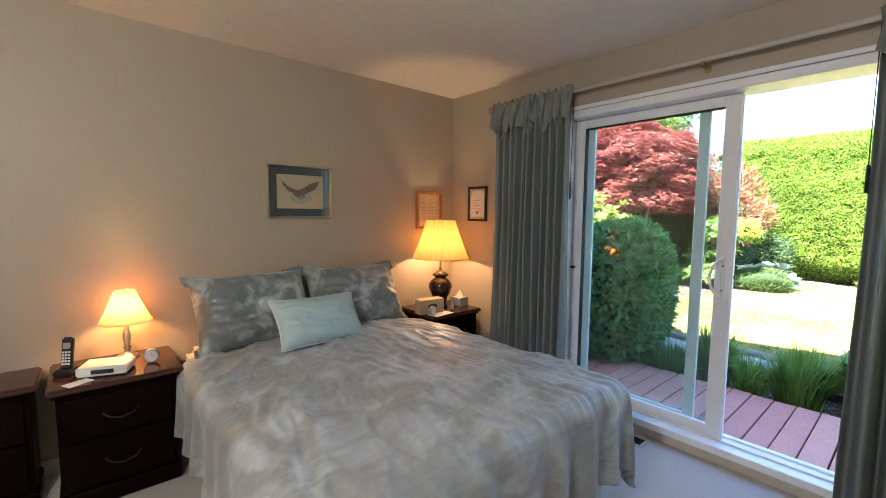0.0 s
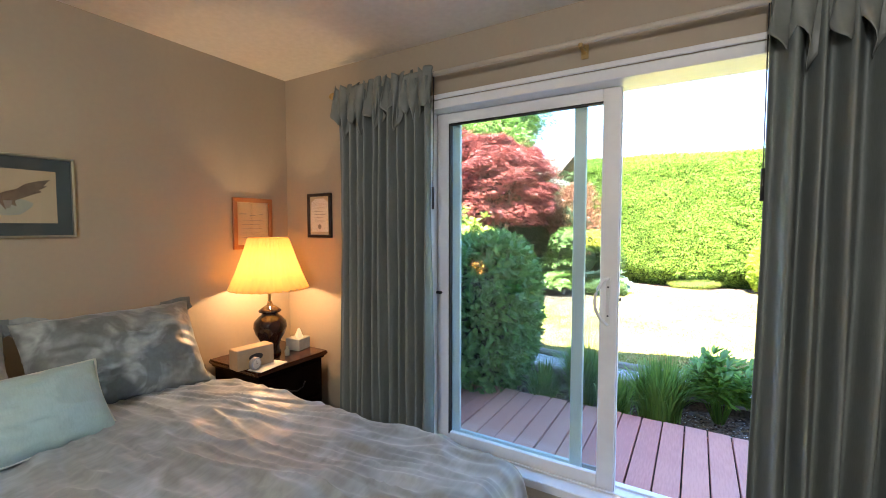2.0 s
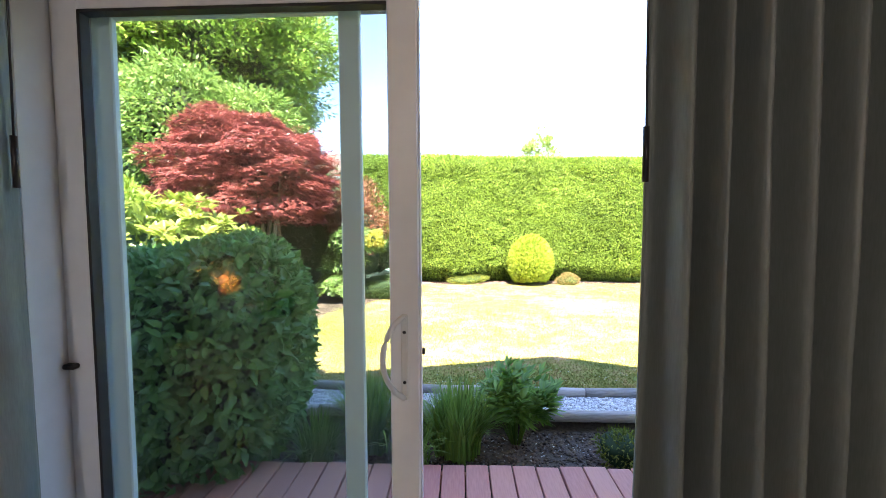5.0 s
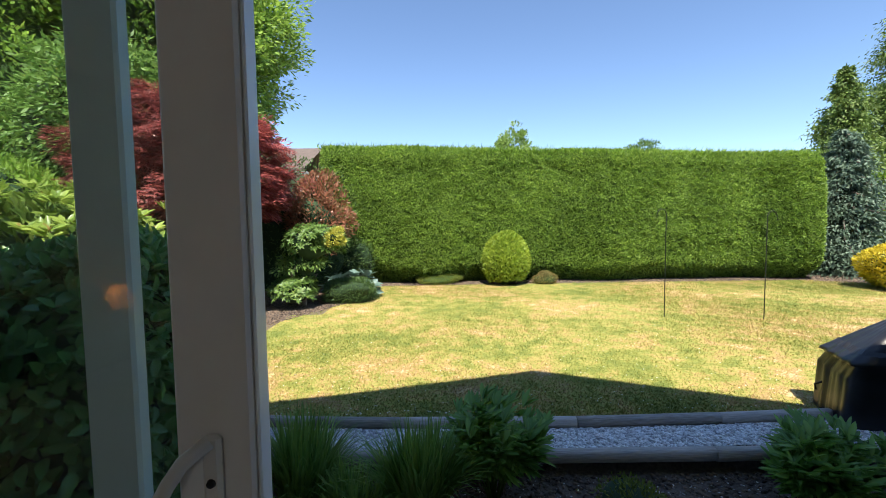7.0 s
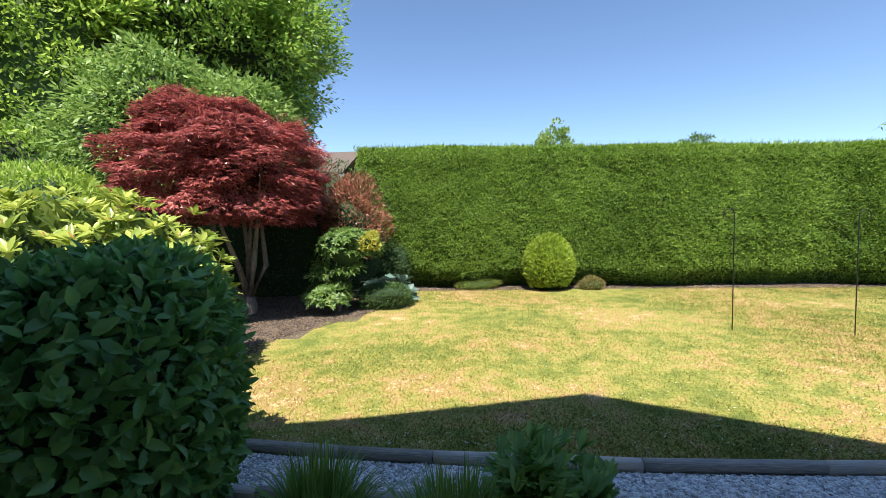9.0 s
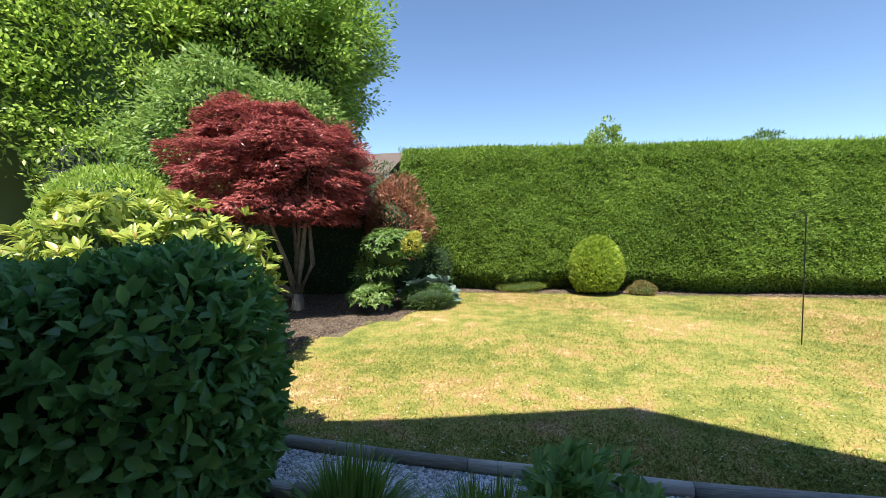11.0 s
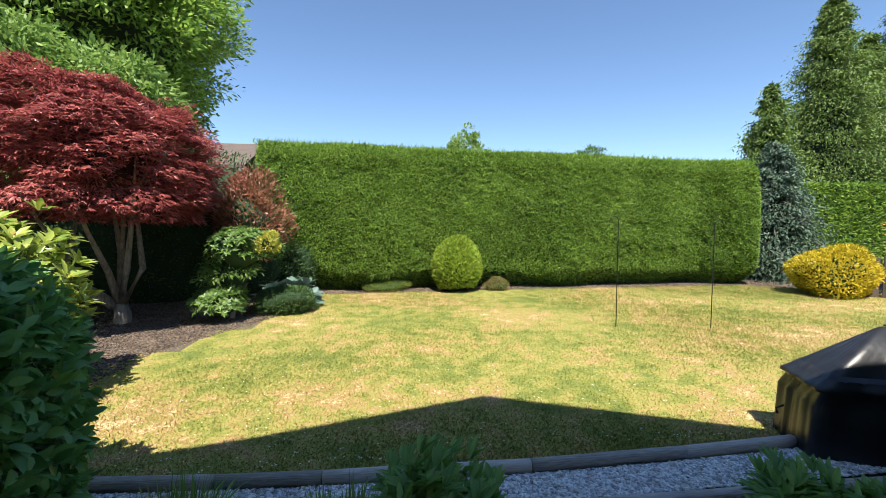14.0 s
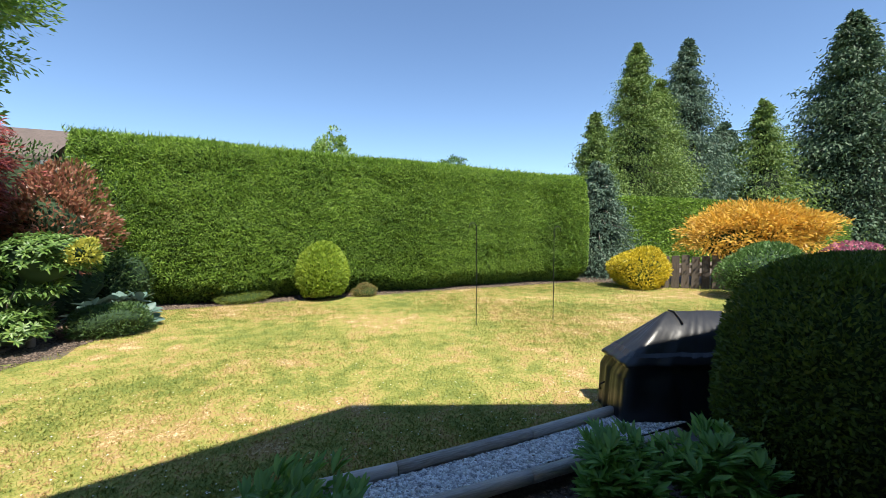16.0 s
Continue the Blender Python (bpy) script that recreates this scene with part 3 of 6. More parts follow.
v, f = lathe([(0.0, 0.0), (0.175, 0.0), (0.178, -0.012), (0.168, -0.018), (0.0, -0.018)], 28)
put("base", mesh_of("base", v, f, M["chrome"], True), cl)
cld = bpy.data.lights.new("ceiling_light", "POINT")
cld.shadow_soft_size, cld.energy, cld.color = 0.1, CEILING_WATTS, (1.0, 0.96, 0.91)
clo = new("ceiling_lamp", cld)
clo.location = (-0.55, -0.75, 2.22)

# ---------------- patio door ----------------
door = thing("patio_door", "white vinyl sliding patio door, its sliding panel parked half open", "sliding door", (0, 0, 0))


def upright(name, x0, x1, y0, y1, z0, z1, mat, parent, label=""):
    return part(name, box_bm(x0, x1, y0, y1, z0, z1, 0.004), mat, parent, label)


fr = box_bm(-1.95, -1.89, 2.655, 2.872, 0.055, DZ1, 0.004)
box_bm(0.0, 0.06, 2.655, 2.872, 0.055, DZ1, 0.004, bm=fr)
box_bm(-1.89, 0.0, 2.655, 2.872, 2.065, DZ1, 0.004, bm=fr)
box_bm(-1.89, 0.0, 2.655, 2.872, 0.055, 0.10, 0.004, bm=fr)
box_bm(-1.89, 0.0, 2.735, 2.747, 0.10, 0.112, 0.002, bm=fr)
box_bm(-1.89, 0.0, 2.812, 2.822, 0.10, 0.112, 0.002, bm=fr)
part("frame", fr, M["vinyl"], door)
tr = box_bm(-1.975, -1.95, 2.638, 2.65, 0.0, 2.14, 0.003)
box_bm(0.06, 0.085, 2.638, 2.65, 0.0, 2.14, 0.003, bm=tr)
box_bm(-1.95, 0.06, 2.638, 2.65, 2.115, 2.14, 0.003, bm=tr)
part("casing", tr, M["vinyl"], door)


def sash(name, x0, x1, y0, y1, z0, z1, st, label, mat, gask, rail=0.06):
    p = part(name, box_bm(x0, x0 + st, y0, y1, z0, z1, 0.004), mat, door, label)
    part("stile", box_bm(x1 - st, x1, y0, y1, z0, z1, 0.004), mat, p)
    part("rail", box_bm(x0 + st, x1 - st, y0, y1, z1 - rail, z1, 0.003), mat, p)
    part("rail", box_bm(x0 + st, x1 - st, y0, y1, z0, z0 + rail + 0.01, 0.003), mat, p)
    ym = (y0 + y1) / 2
    g = part("pane", box_bm(x0 + st, x1 - st, ym - 0.003, ym + 0.003, z0 + rail, z1 - rail), M["mesh"] if "mesh" in name or "screen" in name else M["glass"], p)
    g.visible_shadow = False
    if gask:
        b = box_bm(x0 + st, x0 + st + 0.008, y0 - 0.002, y1, z0 + rail, z1 - rail)
        box_bm(x0 + st, x1 - st, y0 - 0.002, y1, z1 - rail - 0.008, z1 - rail, bm=b)
        part("gasket", b, M["gasket"], p)
    return p


slid = sash("sliding_panel", -1.89, -0.874, 2.757, 2.787, 0.10, 2.062, 0.082, "white vinyl sliding panel, slid open", M["vinyl"], True)
part("lip", box_bm(-0.8735, -0.869, 2.762, 2.790, 0.104, 2.058, 0.002), M["vinyl"], slid)
sash("fixed_panel", -1.835, -1.045, 2.828, 2.852, 0.10, 2.062, 0.062, "fixed pane with pale teal edges", M["teal_vinyl"], False, 0.05)
sash("screen_panel", -1.89, -0.94, 2.858, 2.870, 0.10, 2.062, 0.032, "grey framed insect screen", M["greymetal"], False, 0.04)
# handle: a bowed grip on a plate with two screws, and the latch
hp = part("handle", box_bm(-0.925, -0.905, 2.747, 2.757, 0.925, 1.165, 0.004), M["white_plastic"], door, "white bowed pull handle")
pts = [(-0.915 - 0.055 * math.sin(math.pi * i / 12) ** 0.6, 2.747 - 0.03 * math.sin(math.pi * i / 12), 0.93 + 0.23 * i / 12) for i in range(13)]
v, f = tube(pts, 0.008, 8)
put("grip", mesh_of("grip", v, f, M["white_plastic"], True), hp)
for z in (0.975, 1.115):
    v, f = lathe([(0.0, 0.004), (0.004, 0.003), (0.005, 0.0)], 10)
    o = put("screw", mesh_of("screw", [(a, -c, b) for a, b, c in v], f, M["darkmetal"]), hp)
    o.location = (-0.915, 2.747, z)
part("latch", box_bm(-0.868, -0.860, 2.770, 2.785, 1.045, 1.065, 0.003), M["darkmetal"], door, "dark metal latch")
part("bumper", box_bm(-1.885, -1.850, 2.732, 2.757, 1.005, 1.02, 0.004), M["darkmetal"], door, "small dark rubber bumper")
slab("sill", DX0, DX1, 2.873, 2.93, -0.02, 0.06, M["vinyl"], "white outer door sill", bevel=0.004)

# ---------------- curtain rod and curtains ----------------
rod = thing("curtain_rod", "slim brass curtain rod over the patio door", "curtain rod", (0, 0, 2.225))
v, f = tube([(-2.53, 2.57, 0), (1.5, 2.57, 0)], 0.013, 12)
put("rod", mesh_of("rod", v, f, M["trim"], True), rod, "cream painted rod")
v, f = lathe([(0.0, -0.03), (0.014, -0.028), (0.021, -0.012), (0.021, 0.005), (0.012, 0.012), (0.016, 0.018), (0.016, 0.026), (0.0, 0.028)], 14)
for x, s in ((-2.545, 1), (1.515, -1)):
    o = put("finial", mesh_of("finial", [(c * s, b, a) for a, b, c in v], f, M["brass"], True), rod, "brass knob finial")
    o.location = (x, 2.57, 0)
for x in (-2.47, -1.02, 1.42):
    b = box_bm(x - 0.009, x + 0.009, 2.565, 2.65, -0.03, -0.016, 0.002)
    box_bm(x - 0.016, x + 0.016, 2.642, 2.65, -0.05, 0.012, 0.002, bm=b)
    box_bm(x - 0.009, x + 0.009, 2.552, 2.590, -0.03, -0.010, 0.003, bm=b)
    part("bracket", b, M["brass"], rod)


def curtain(name, x0, x1, folds, seed, label, lean):
    rng = np.random.default_rng(seed)
    top, bot = 2.24, 0.03
    cu = thing(name, label, "curtain", ((x0 + x1) / 2, 2.57, bot))
    nx, nz = folds * 12, 46
    w = rng.uniform(0.7, 1.35, folds)
    w = np.cumsum(w) / w.sum()
    edge = np.concatenate([[0], w])
    amp = rng.uniform(0.6, 1.25, folds)
    vs, fs = [], []
    for j in range(nz + 1):
        z = bot + (top - 0.03 - bot) * j / nz
        q = 1 - j / nz
        for i in range(nx + 1):
            u = i / nx
            k = min(int(u * folds), folds - 1)
            s = u * folds - k
            x = x0 + (x1 - x0) * (edge[k] + (edge[k + 1] - edge[k]) * s) + lean * q ** 2 * (0.5 - u) * 2 * 0.02
            ph = math.sin(s * math.pi * 2 + 0.25 * math.sin(q * 5 + k))
            y = 2.56 + (0.038 + 0.020 * q) * amp[k] * ph + 0.012 * math.sin(u * 9 + q * 2.2) * q + 0.004 * noise.noise((x * 9, z * 4, seed))
            vs.append((x + 0.007 * math.sin(q * 6 + k * 1.7) * q - (x0 + x1) / 2, y - 2.57, z - bot))
    for j in range(nz):
        for i in range(nx):
            a = j * (nx + 1) + i
            fs.append((a, a + 1, a + nx + 2, a + nx + 1))
    o = put("panel", mesh_of("panel", vs, fs, M["curtain"], True), cu)
    m = o.modifiers.new("thick", "SOLIDIFY")
    m.thickness = 0.002
    # gathered, pointed valance over the rod
    vs, fs = [], []
    nx, nz = folds * 12, 14
    tips = rng.uniform(0.19, 0.30, folds * 2 + 2)
    for j in range(nz + 1):
        t = j / nz
        for i in range(nx + 1):
            u = i / nx
            h = u * folds * 1.0
            k = int(h)
            s = h - k
            tip = 0.17 + 0.13 * (1 - abs(2 * s - 1)) * (1 if k % 2 else 0.45) + 0.02 * math.sin(k * 3.1)
            x = x0 - 0.012 + (x1 - x0 + 0.024) * u + 0.012 * math.sin(h * 6.28 * 1.5 + 3 * t)
            z = top + 0.028 * (1 + math.sin(h * 6.28 + k)) * 0.5 - tip * t
            y = 2.535 - 0.022 * math.sin(h * 6.28 + 0.8 * math.sin(k * 2.3)) * (0.5 + 0.7 * t) - 0.012 * t + 0.010 * noise.noise((x * 20, z * 12, seed + 5))
            vs.append((x - (x0 + x1) / 2, y - 2.57, z - bot))
    for j in range(nz):
        for i in range(nx):
            a = j * (nx + 1) + i
            fs.append((a, a + 1, a + nx + 2, a + nx + 1))
    o = put("valance", mesh_of("valance", vs, fs, M["valance"], True), cu, "gathered valance with hanging points")
    m = o.modifiers.new("thick", "SOLIDIFY")
    m.thickness = 0.002
    # draw cord with its weight
    s = x1 + 0.006 if x0 < -1 else x0 - 0.006
    s -= (x0 + x1) / 2
    v, f = tube([(s, 0.0, top - bot), (s, -0.01, 1.62 - bot)], 0.0025, 6)
    v2, f2 = tube([(s, -0.01, 1.62 - bot), (s, -0.01, 1.50 - bot)], 0.007, 8)
    v, f = joined([(v, f), (v2, f2)])
    put("cord", mesh_of("cord", v, f, M["black_plastic"], True), cu, "black draw cord with a weight")
    return cu


curtain("curtain", -2.49, -1.80, 11, 4, "full-length slate grey satin curtain with a gathered valance, drawn back", -0.8)
curtain("curtain", -0.35, 1.35, 21, 9, "wide slate grey satin curtain with gathered valance beside the door", -0.8)

# ---------------- floor vent ----------------
vent = thing("floor_vent", "dark metal floor register in the carpet by the door", "vent", (-1.36, 2.555, 0.0))
b = box_bm(-0.15, 0.15, -0.055, -0.043, 0, 0.008)
box_bm(-0.15, 0.15, 0.043, 0.055, 0, 0.008, bm=b)
box_bm(-0.15, -0.138, -0.043, 0.043, 0, 0.008, bm=b)
box_bm(0.138, 0.15, -0.043, 0.043, 0, 0.008, bm=b)
part("rim", b, M["trim"], vent)
part("backing", box_bm(-0.138, 0.138, -0.043, 0.043, 0.0005, 0.002), M["gasket"], vent)
for i in range(14):
    part("slat", box_bm(-0.13 + i * 0.0195, -0.122 + i * 0.0195, -0.042, 0.042, 0.002, 0.007), M["darkmetal"], vent)

# ---------------- bed ----------------
BX0, BX1, BY0, BY1, BT = -3.06, -1.10, 0.43, 1.90, 0.60
bed = thing("bed", "made queen bed under a rumpled silver damask duvet", "bed", ((BX0 + BX1) / 2, (BY0 + BY1) / 2, 0))
bc = Vector(bed.location)
b = box_bm(BX0 - bc.x, BX1 - 0.05 - bc.x, BY0 + 0.03 - bc.y, BY1 - 0.03 - bc.y, 0.14, 0.34, 0.02)
part("box_spring", b, M["sheet"], bed)
b = box_bm(BX0 - bc.x, BX1 - 0.04 - bc.x, BY0 + 0.02 - bc.y, BY1 - 0.02 - bc.y, 0.345, BT - 0.02, 0.04, 2)
part("mattress", b, M["sheet"], bed, "cream sheeted mattress")
for sx in (BX0 + 0.1 - bc.x, BX1 - 0.15 - bc.x):
    for sy in (BY0 + 0.12 - bc.y, BY1 - 0.12 - bc.y):
        v, f = lathe([(0.0, 0), (0.025, 0), (0.02, 0.14), (0.0, 0.14)], 10)
        o = put("leg", mesh_of("leg", v, f, M["cherry"], True), bed)
        o.location = (sx, sy, 0)
# skirt: pleated round three sides
vs, fs = [], []
loop = [(BX0, BY0 + 0.02), (BX1 - 0.03, BY0 + 0.02), (BX1 - 0.03, BY1 - 0.02), (BX0, BY1 - 0.02)]
run = []
for (ax, ay), (bx, by) in zip(loop, loop[1:]):
    L = math.hypot(bx - ax, by - ay)
    nx_, ny_ = (by - ay) / L, -(bx - ax) / L
    for i in range(int(L / 0.012)):
        t = i * 0.012 / L
        run.append((ax + (bx - ax) * t, ay + (by - ay) * t, nx_, ny_, i))
for x, y, nx_, ny_, i in run:
    w = 0.007 * math.sin(i * 0.62) + 0.003 * math.sin(i * 1.7)
    for z, k in ((0.36, 0.2), (0.2, 0.8), (0.015, 1.4)):
        vs.append((x + nx_ * (w * k + 0.004) - bc.x, y + ny_ * (w * k + 0.004) - bc.y, z))
for i in range(len(run) - 1):
    for k in range(2):
        a = i * 3 + k
        fs.append((a, a + 3, a + 4, a + 1))
put("skirt", mesh_of("skirt", vs, fs, M["skirt"], True), bed, "pale grey pleated bed skirt")


def ridge(x, y, z=0.0):
    return 1 - abs(noise.noise((x, y, z))) * 2


def duvet():
    R, drop = 0.10, 0.40
    x_head = BX0 + 0.34
    vs, fs = [], []
    us = np.linspace(0, (BX1 - x_head) + drop + 0.06, 210)
    ws = np.linspace(-drop - 0.02, (BY1 - BY0) + drop + 0.02, 240)
    for u in us:
        for w in ws:
            x, y = x_head + min(u, BX1 - x_head), BY0 + min(max(w, 0), BY1 - BY0)
            ox = max(u - (BX1 - x_head), 0)
            oy = w if w < 0 else max(w - (BY1 - BY0), 0)
            o = math.hypot(ox, oy) if ox > 0 and oy != 0 else ox + abs(oy)
            dx, dy = (ox / o, oy / o) if o > 1e-6 else (0, 0)
            a = min(o / R, math.pi / 2)
            out, dn = R * math.sin(a) * 0.75, R * (1 - math.cos(a))
            dn += max(o - R * math.pi / 2, 0)
            q = min(dn / drop, 1.1)
            along = (x * 1.0 + y * 1.0) if not (ox > 0 and oy != 0) else math.atan2(oy, ox) * 0.35 + x + y
            fold = 0.028 * math.sin(along * 31 + 2.2 * noise.noise((along * 3, 0, 1))) + 0.018 * noise.noise((along * 14, q, 3))
            out += q * (0.012 + fold * 1.0)
            n1 = noise.noise((x * 2.1, y * 2.6, 0.3)) * 0.014
            th, rr_ = math.atan2(y - 1.25, x + 3.9), math.hypot(y - 1.25, x + 3.9)
            n2 = max(ridge(th * 7 + 0.5 * noise.noise((rr_ * 2.2, th * 2, 5)), rr_ * 1.2, 1.0), 0) ** 3 * 0.016 + max(ridge(th * 19 + 0.9 * noise.noise((rr_ * 3, th * 3, 8)), rr_ * 1.6, 4.0), 0) ** 3 * 0.017 + max(ridge(th * 44 + 0.7 * noise.noise((rr_ * 5, th * 6, 2)), rr_ * 2.2, 6.0), 0) ** 2.5 * 0.012 * min(1, max(0, rr_ - 1.2))
            n3 = noise.noise((x * 22, y * 22, 2.0)) * 0.0025
            crown = 0.045 * math.sin(math.pi * min(max((y - BY0) / (BY1 - BY0), 0), 1)) * min(1, (BX1 - x) * 2 + 0.3)
            z = BT + (n1 + n2 + n3 + crown) * (1 - min(q, 1) * 0.7) - dn
            head = max(0, 1 - u / 0.12)
            z -= head * 0.012
            vs.append((x + dx * out - bc.x + n3, y + dy * out - bc.y, max(z, 0.09 + 0.02 * noise.noise((along * 5, 0, 9)))))
    nw = len(ws)
    for i in range(len(us) - 1):
        for j in range(nw - 1):
            a = i * nw + j
            fs.append((a, a + nw, a + nw + 1, a + 1))
    o = put("duvet", mesh_of("duvet", vs, fs, M["damask"], True), None, "rumpled silver grey damask duvet hanging over the bed's sides", (bc.x, bc.y, 0), "duvet")
    m = o.modifiers.new("thick", "SOLIDIFY")
    m.thickness = 0.012
    m.offset = -1
    return o


duvet()


def pillow(name, label, c, size, rot, mat, seed, flange=0.0, piping=None, rough=1.0):
    """A stuffed pillow: size = width, height, thickness, standing in its own x, z plane."""
    n = 40
    w, h, t = size
    vs, fs = [], []
    for side in (1, -1):
        for i in range(n + 1):
            for j in range(n + 1):
                u, v_ = 2 * i / n - 1, 2 * j / n - 1
                fu, fv = max(1 - abs(u) ** 2.6, 0) ** 0.55, max(1 - abs(v_) ** 2.6, 0) ** 0.55
                pin = 1 - 0.05 * (1 - abs(u) ** 2) * abs(v_) ** 4
                pin2 = 1 - 0.07 * (1 - abs(v_) ** 2) * abs(u) ** 4
                wr = 0.022 * noise.noise((u * 2 + seed, v_ * 3, side)) + 0.022 * max(ridge(u * 2.6 + seed, v_ * 3.8 + u * 1.2, side), 0) ** 4
                y = side * (t / 2 * fu * fv + wr * fu * fv * rough)
                vs.append((u * w / 2 * pin2, y, v_ * h / 2 * pin + 0.006 * noise.noise((u * 5, seed, side)) * abs(v_)))
    N1 = (n + 1) ** 2
    for side in (0, 1):
        for i in range(n):
            for j in range(n):
                a = side * N1 + i * (n + 1) + j
                q = (a, a + 1, a + n + 2, a + n + 1)
                fs.append(q if side == 0 else q[::-1])
    p = thing(name, label, "pillow", c)
    p.rotation_euler = [radians(r) for r in rot]
    o = put("case", mesh_of("case", vs, fs, mat, True), p)
    ring = []
    for k in range(4 * n):
        s, q = divmod(k, n)
        u, v_ = [(2 * q / n - 1, -1), (1, 2 * q / n - 1), (1 - 2 * q / n, 1), (-1, 1 - 2 * q / n)][s]
        pin = 1 - 0.05 * (1 - abs(u) ** 2) * abs(v_) ** 4
        pin2 = 1 - 0.07 * (1 - abs(v_) ** 2) * abs(u) ** 4
        ring.append(Vector((u * w / 2 * pin2, 0, v_ * h / 2 * pin)))
    if piping:
        v, f = tube(ring + [ring[0]], 0.0045, 6)
        put("piping", mesh_of("piping", v, f, piping, True), p, "pale piped edge")
    if flange:
        vs, fs = [], []
        for k, r in enumerate(ring):
            d = Vector((r.x / (w / 2), 0, r.z / (h / 2)))
            m_ = max(abs(d.x), abs(d.z))
            d = Vector((d.x if abs(d.x) > 0.97 else 0, 0, d.z if abs(d.z) > 0.97 else 0))
            out = r + d * flange
            out.y += 0.012 * math.sin(k * 0.9) + 0.01 * noise.noise((k * 0.2, seed, 0))
            vs += [r + Vector((0, 0.004, 0)), out]
        K = len(ring)
        fs = [(2 * k, 2 * k + 1, 2 * ((k + 1) % K) + 1, 2 * ((k + 1) % K)) for k in range(K)]
        put("flange", mesh_of("flange", vs, fs, mat, True), p, "ruffled flat edge")
    return p


pillow("pillow", "plump silver damask pillow propped on the wall", (-2.84, 0.80, 0.80), (0.70, 0.46, 0.26), (-28, 0, 94), M["pillow_damask"], 2.0, 0.022)
pillow("pillow", "second silver damask pillow leaning at the bed's head", (-2.85, 1.50, 0.80), (0.70, 0.46, 0.26), (-30, 0, 88), M["pillow_damask"], 7.0, 0.022)
pillow("cushion", "mint satin oblong cushion with pale piping", (-2.45, 1.04, 0.775), (0.54, 0.29, 0.15), (-34, 2, 97), M["cushion"], 4.0, 0, M["piping"], 0.5)

# ---------------- nightstands and chest ----------------


def nightstand(name, label, x0, x1, y0, y1, h, seed):
    """The front looks towards +x."""
    t = thing(name, label, "nightstand", ((x0 + x1) / 2, (y0 + y1) / 2, 0))
    w, d = (y1 - y0) / 2, (x1 - x0) / 2
    b = box_bm(-d, d, -w, w, h - 0.028, h, 0.008, 2)
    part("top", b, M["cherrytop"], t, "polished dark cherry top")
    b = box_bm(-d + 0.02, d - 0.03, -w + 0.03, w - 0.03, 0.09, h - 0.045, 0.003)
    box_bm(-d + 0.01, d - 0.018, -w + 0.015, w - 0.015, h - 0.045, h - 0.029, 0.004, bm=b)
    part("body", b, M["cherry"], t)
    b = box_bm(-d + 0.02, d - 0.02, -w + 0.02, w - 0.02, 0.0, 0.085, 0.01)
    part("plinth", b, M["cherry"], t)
    zs = [(0.11, 0.325), (0.34, h - 0.06)]
    for z0, z1 in zs:
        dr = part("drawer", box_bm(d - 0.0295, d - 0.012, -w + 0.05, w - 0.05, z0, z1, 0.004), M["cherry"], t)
        zc = (z0 + z1) / 2
        pl = [(d - 0.004, -0.07, zc + 0.012), (d + 0.006, -0.045, zc - 0.012), (d + 0.012, 0, zc - 0.022), (d + 0.006, 0.045, zc - 0.012), (d - 0.004, 0.07, zc + 0.012)]
        v, f = tube(pl, 0.004, 6)
        put("handle", mesh_of("handle", v, f, M["darkmetal"], True), dr, "dark bail handle")
    return t


nightstand("nightstand", "dark cherry nightstand with two drawers in the room's corner", -3.075, -2.60, 2.03, 2.55, 0.60, 1)
nightstand("nightstand", "dark cherry nightstand crowded with a phone and a lamp", -3.075, -2.62, -0.145, 0.375, 0.60, 2)
nightstand("chest_of_drawers", "low dark cherry chest beside the nightstand", -3.08, -2.76, -1.05, -0.175, 0.60, 3)


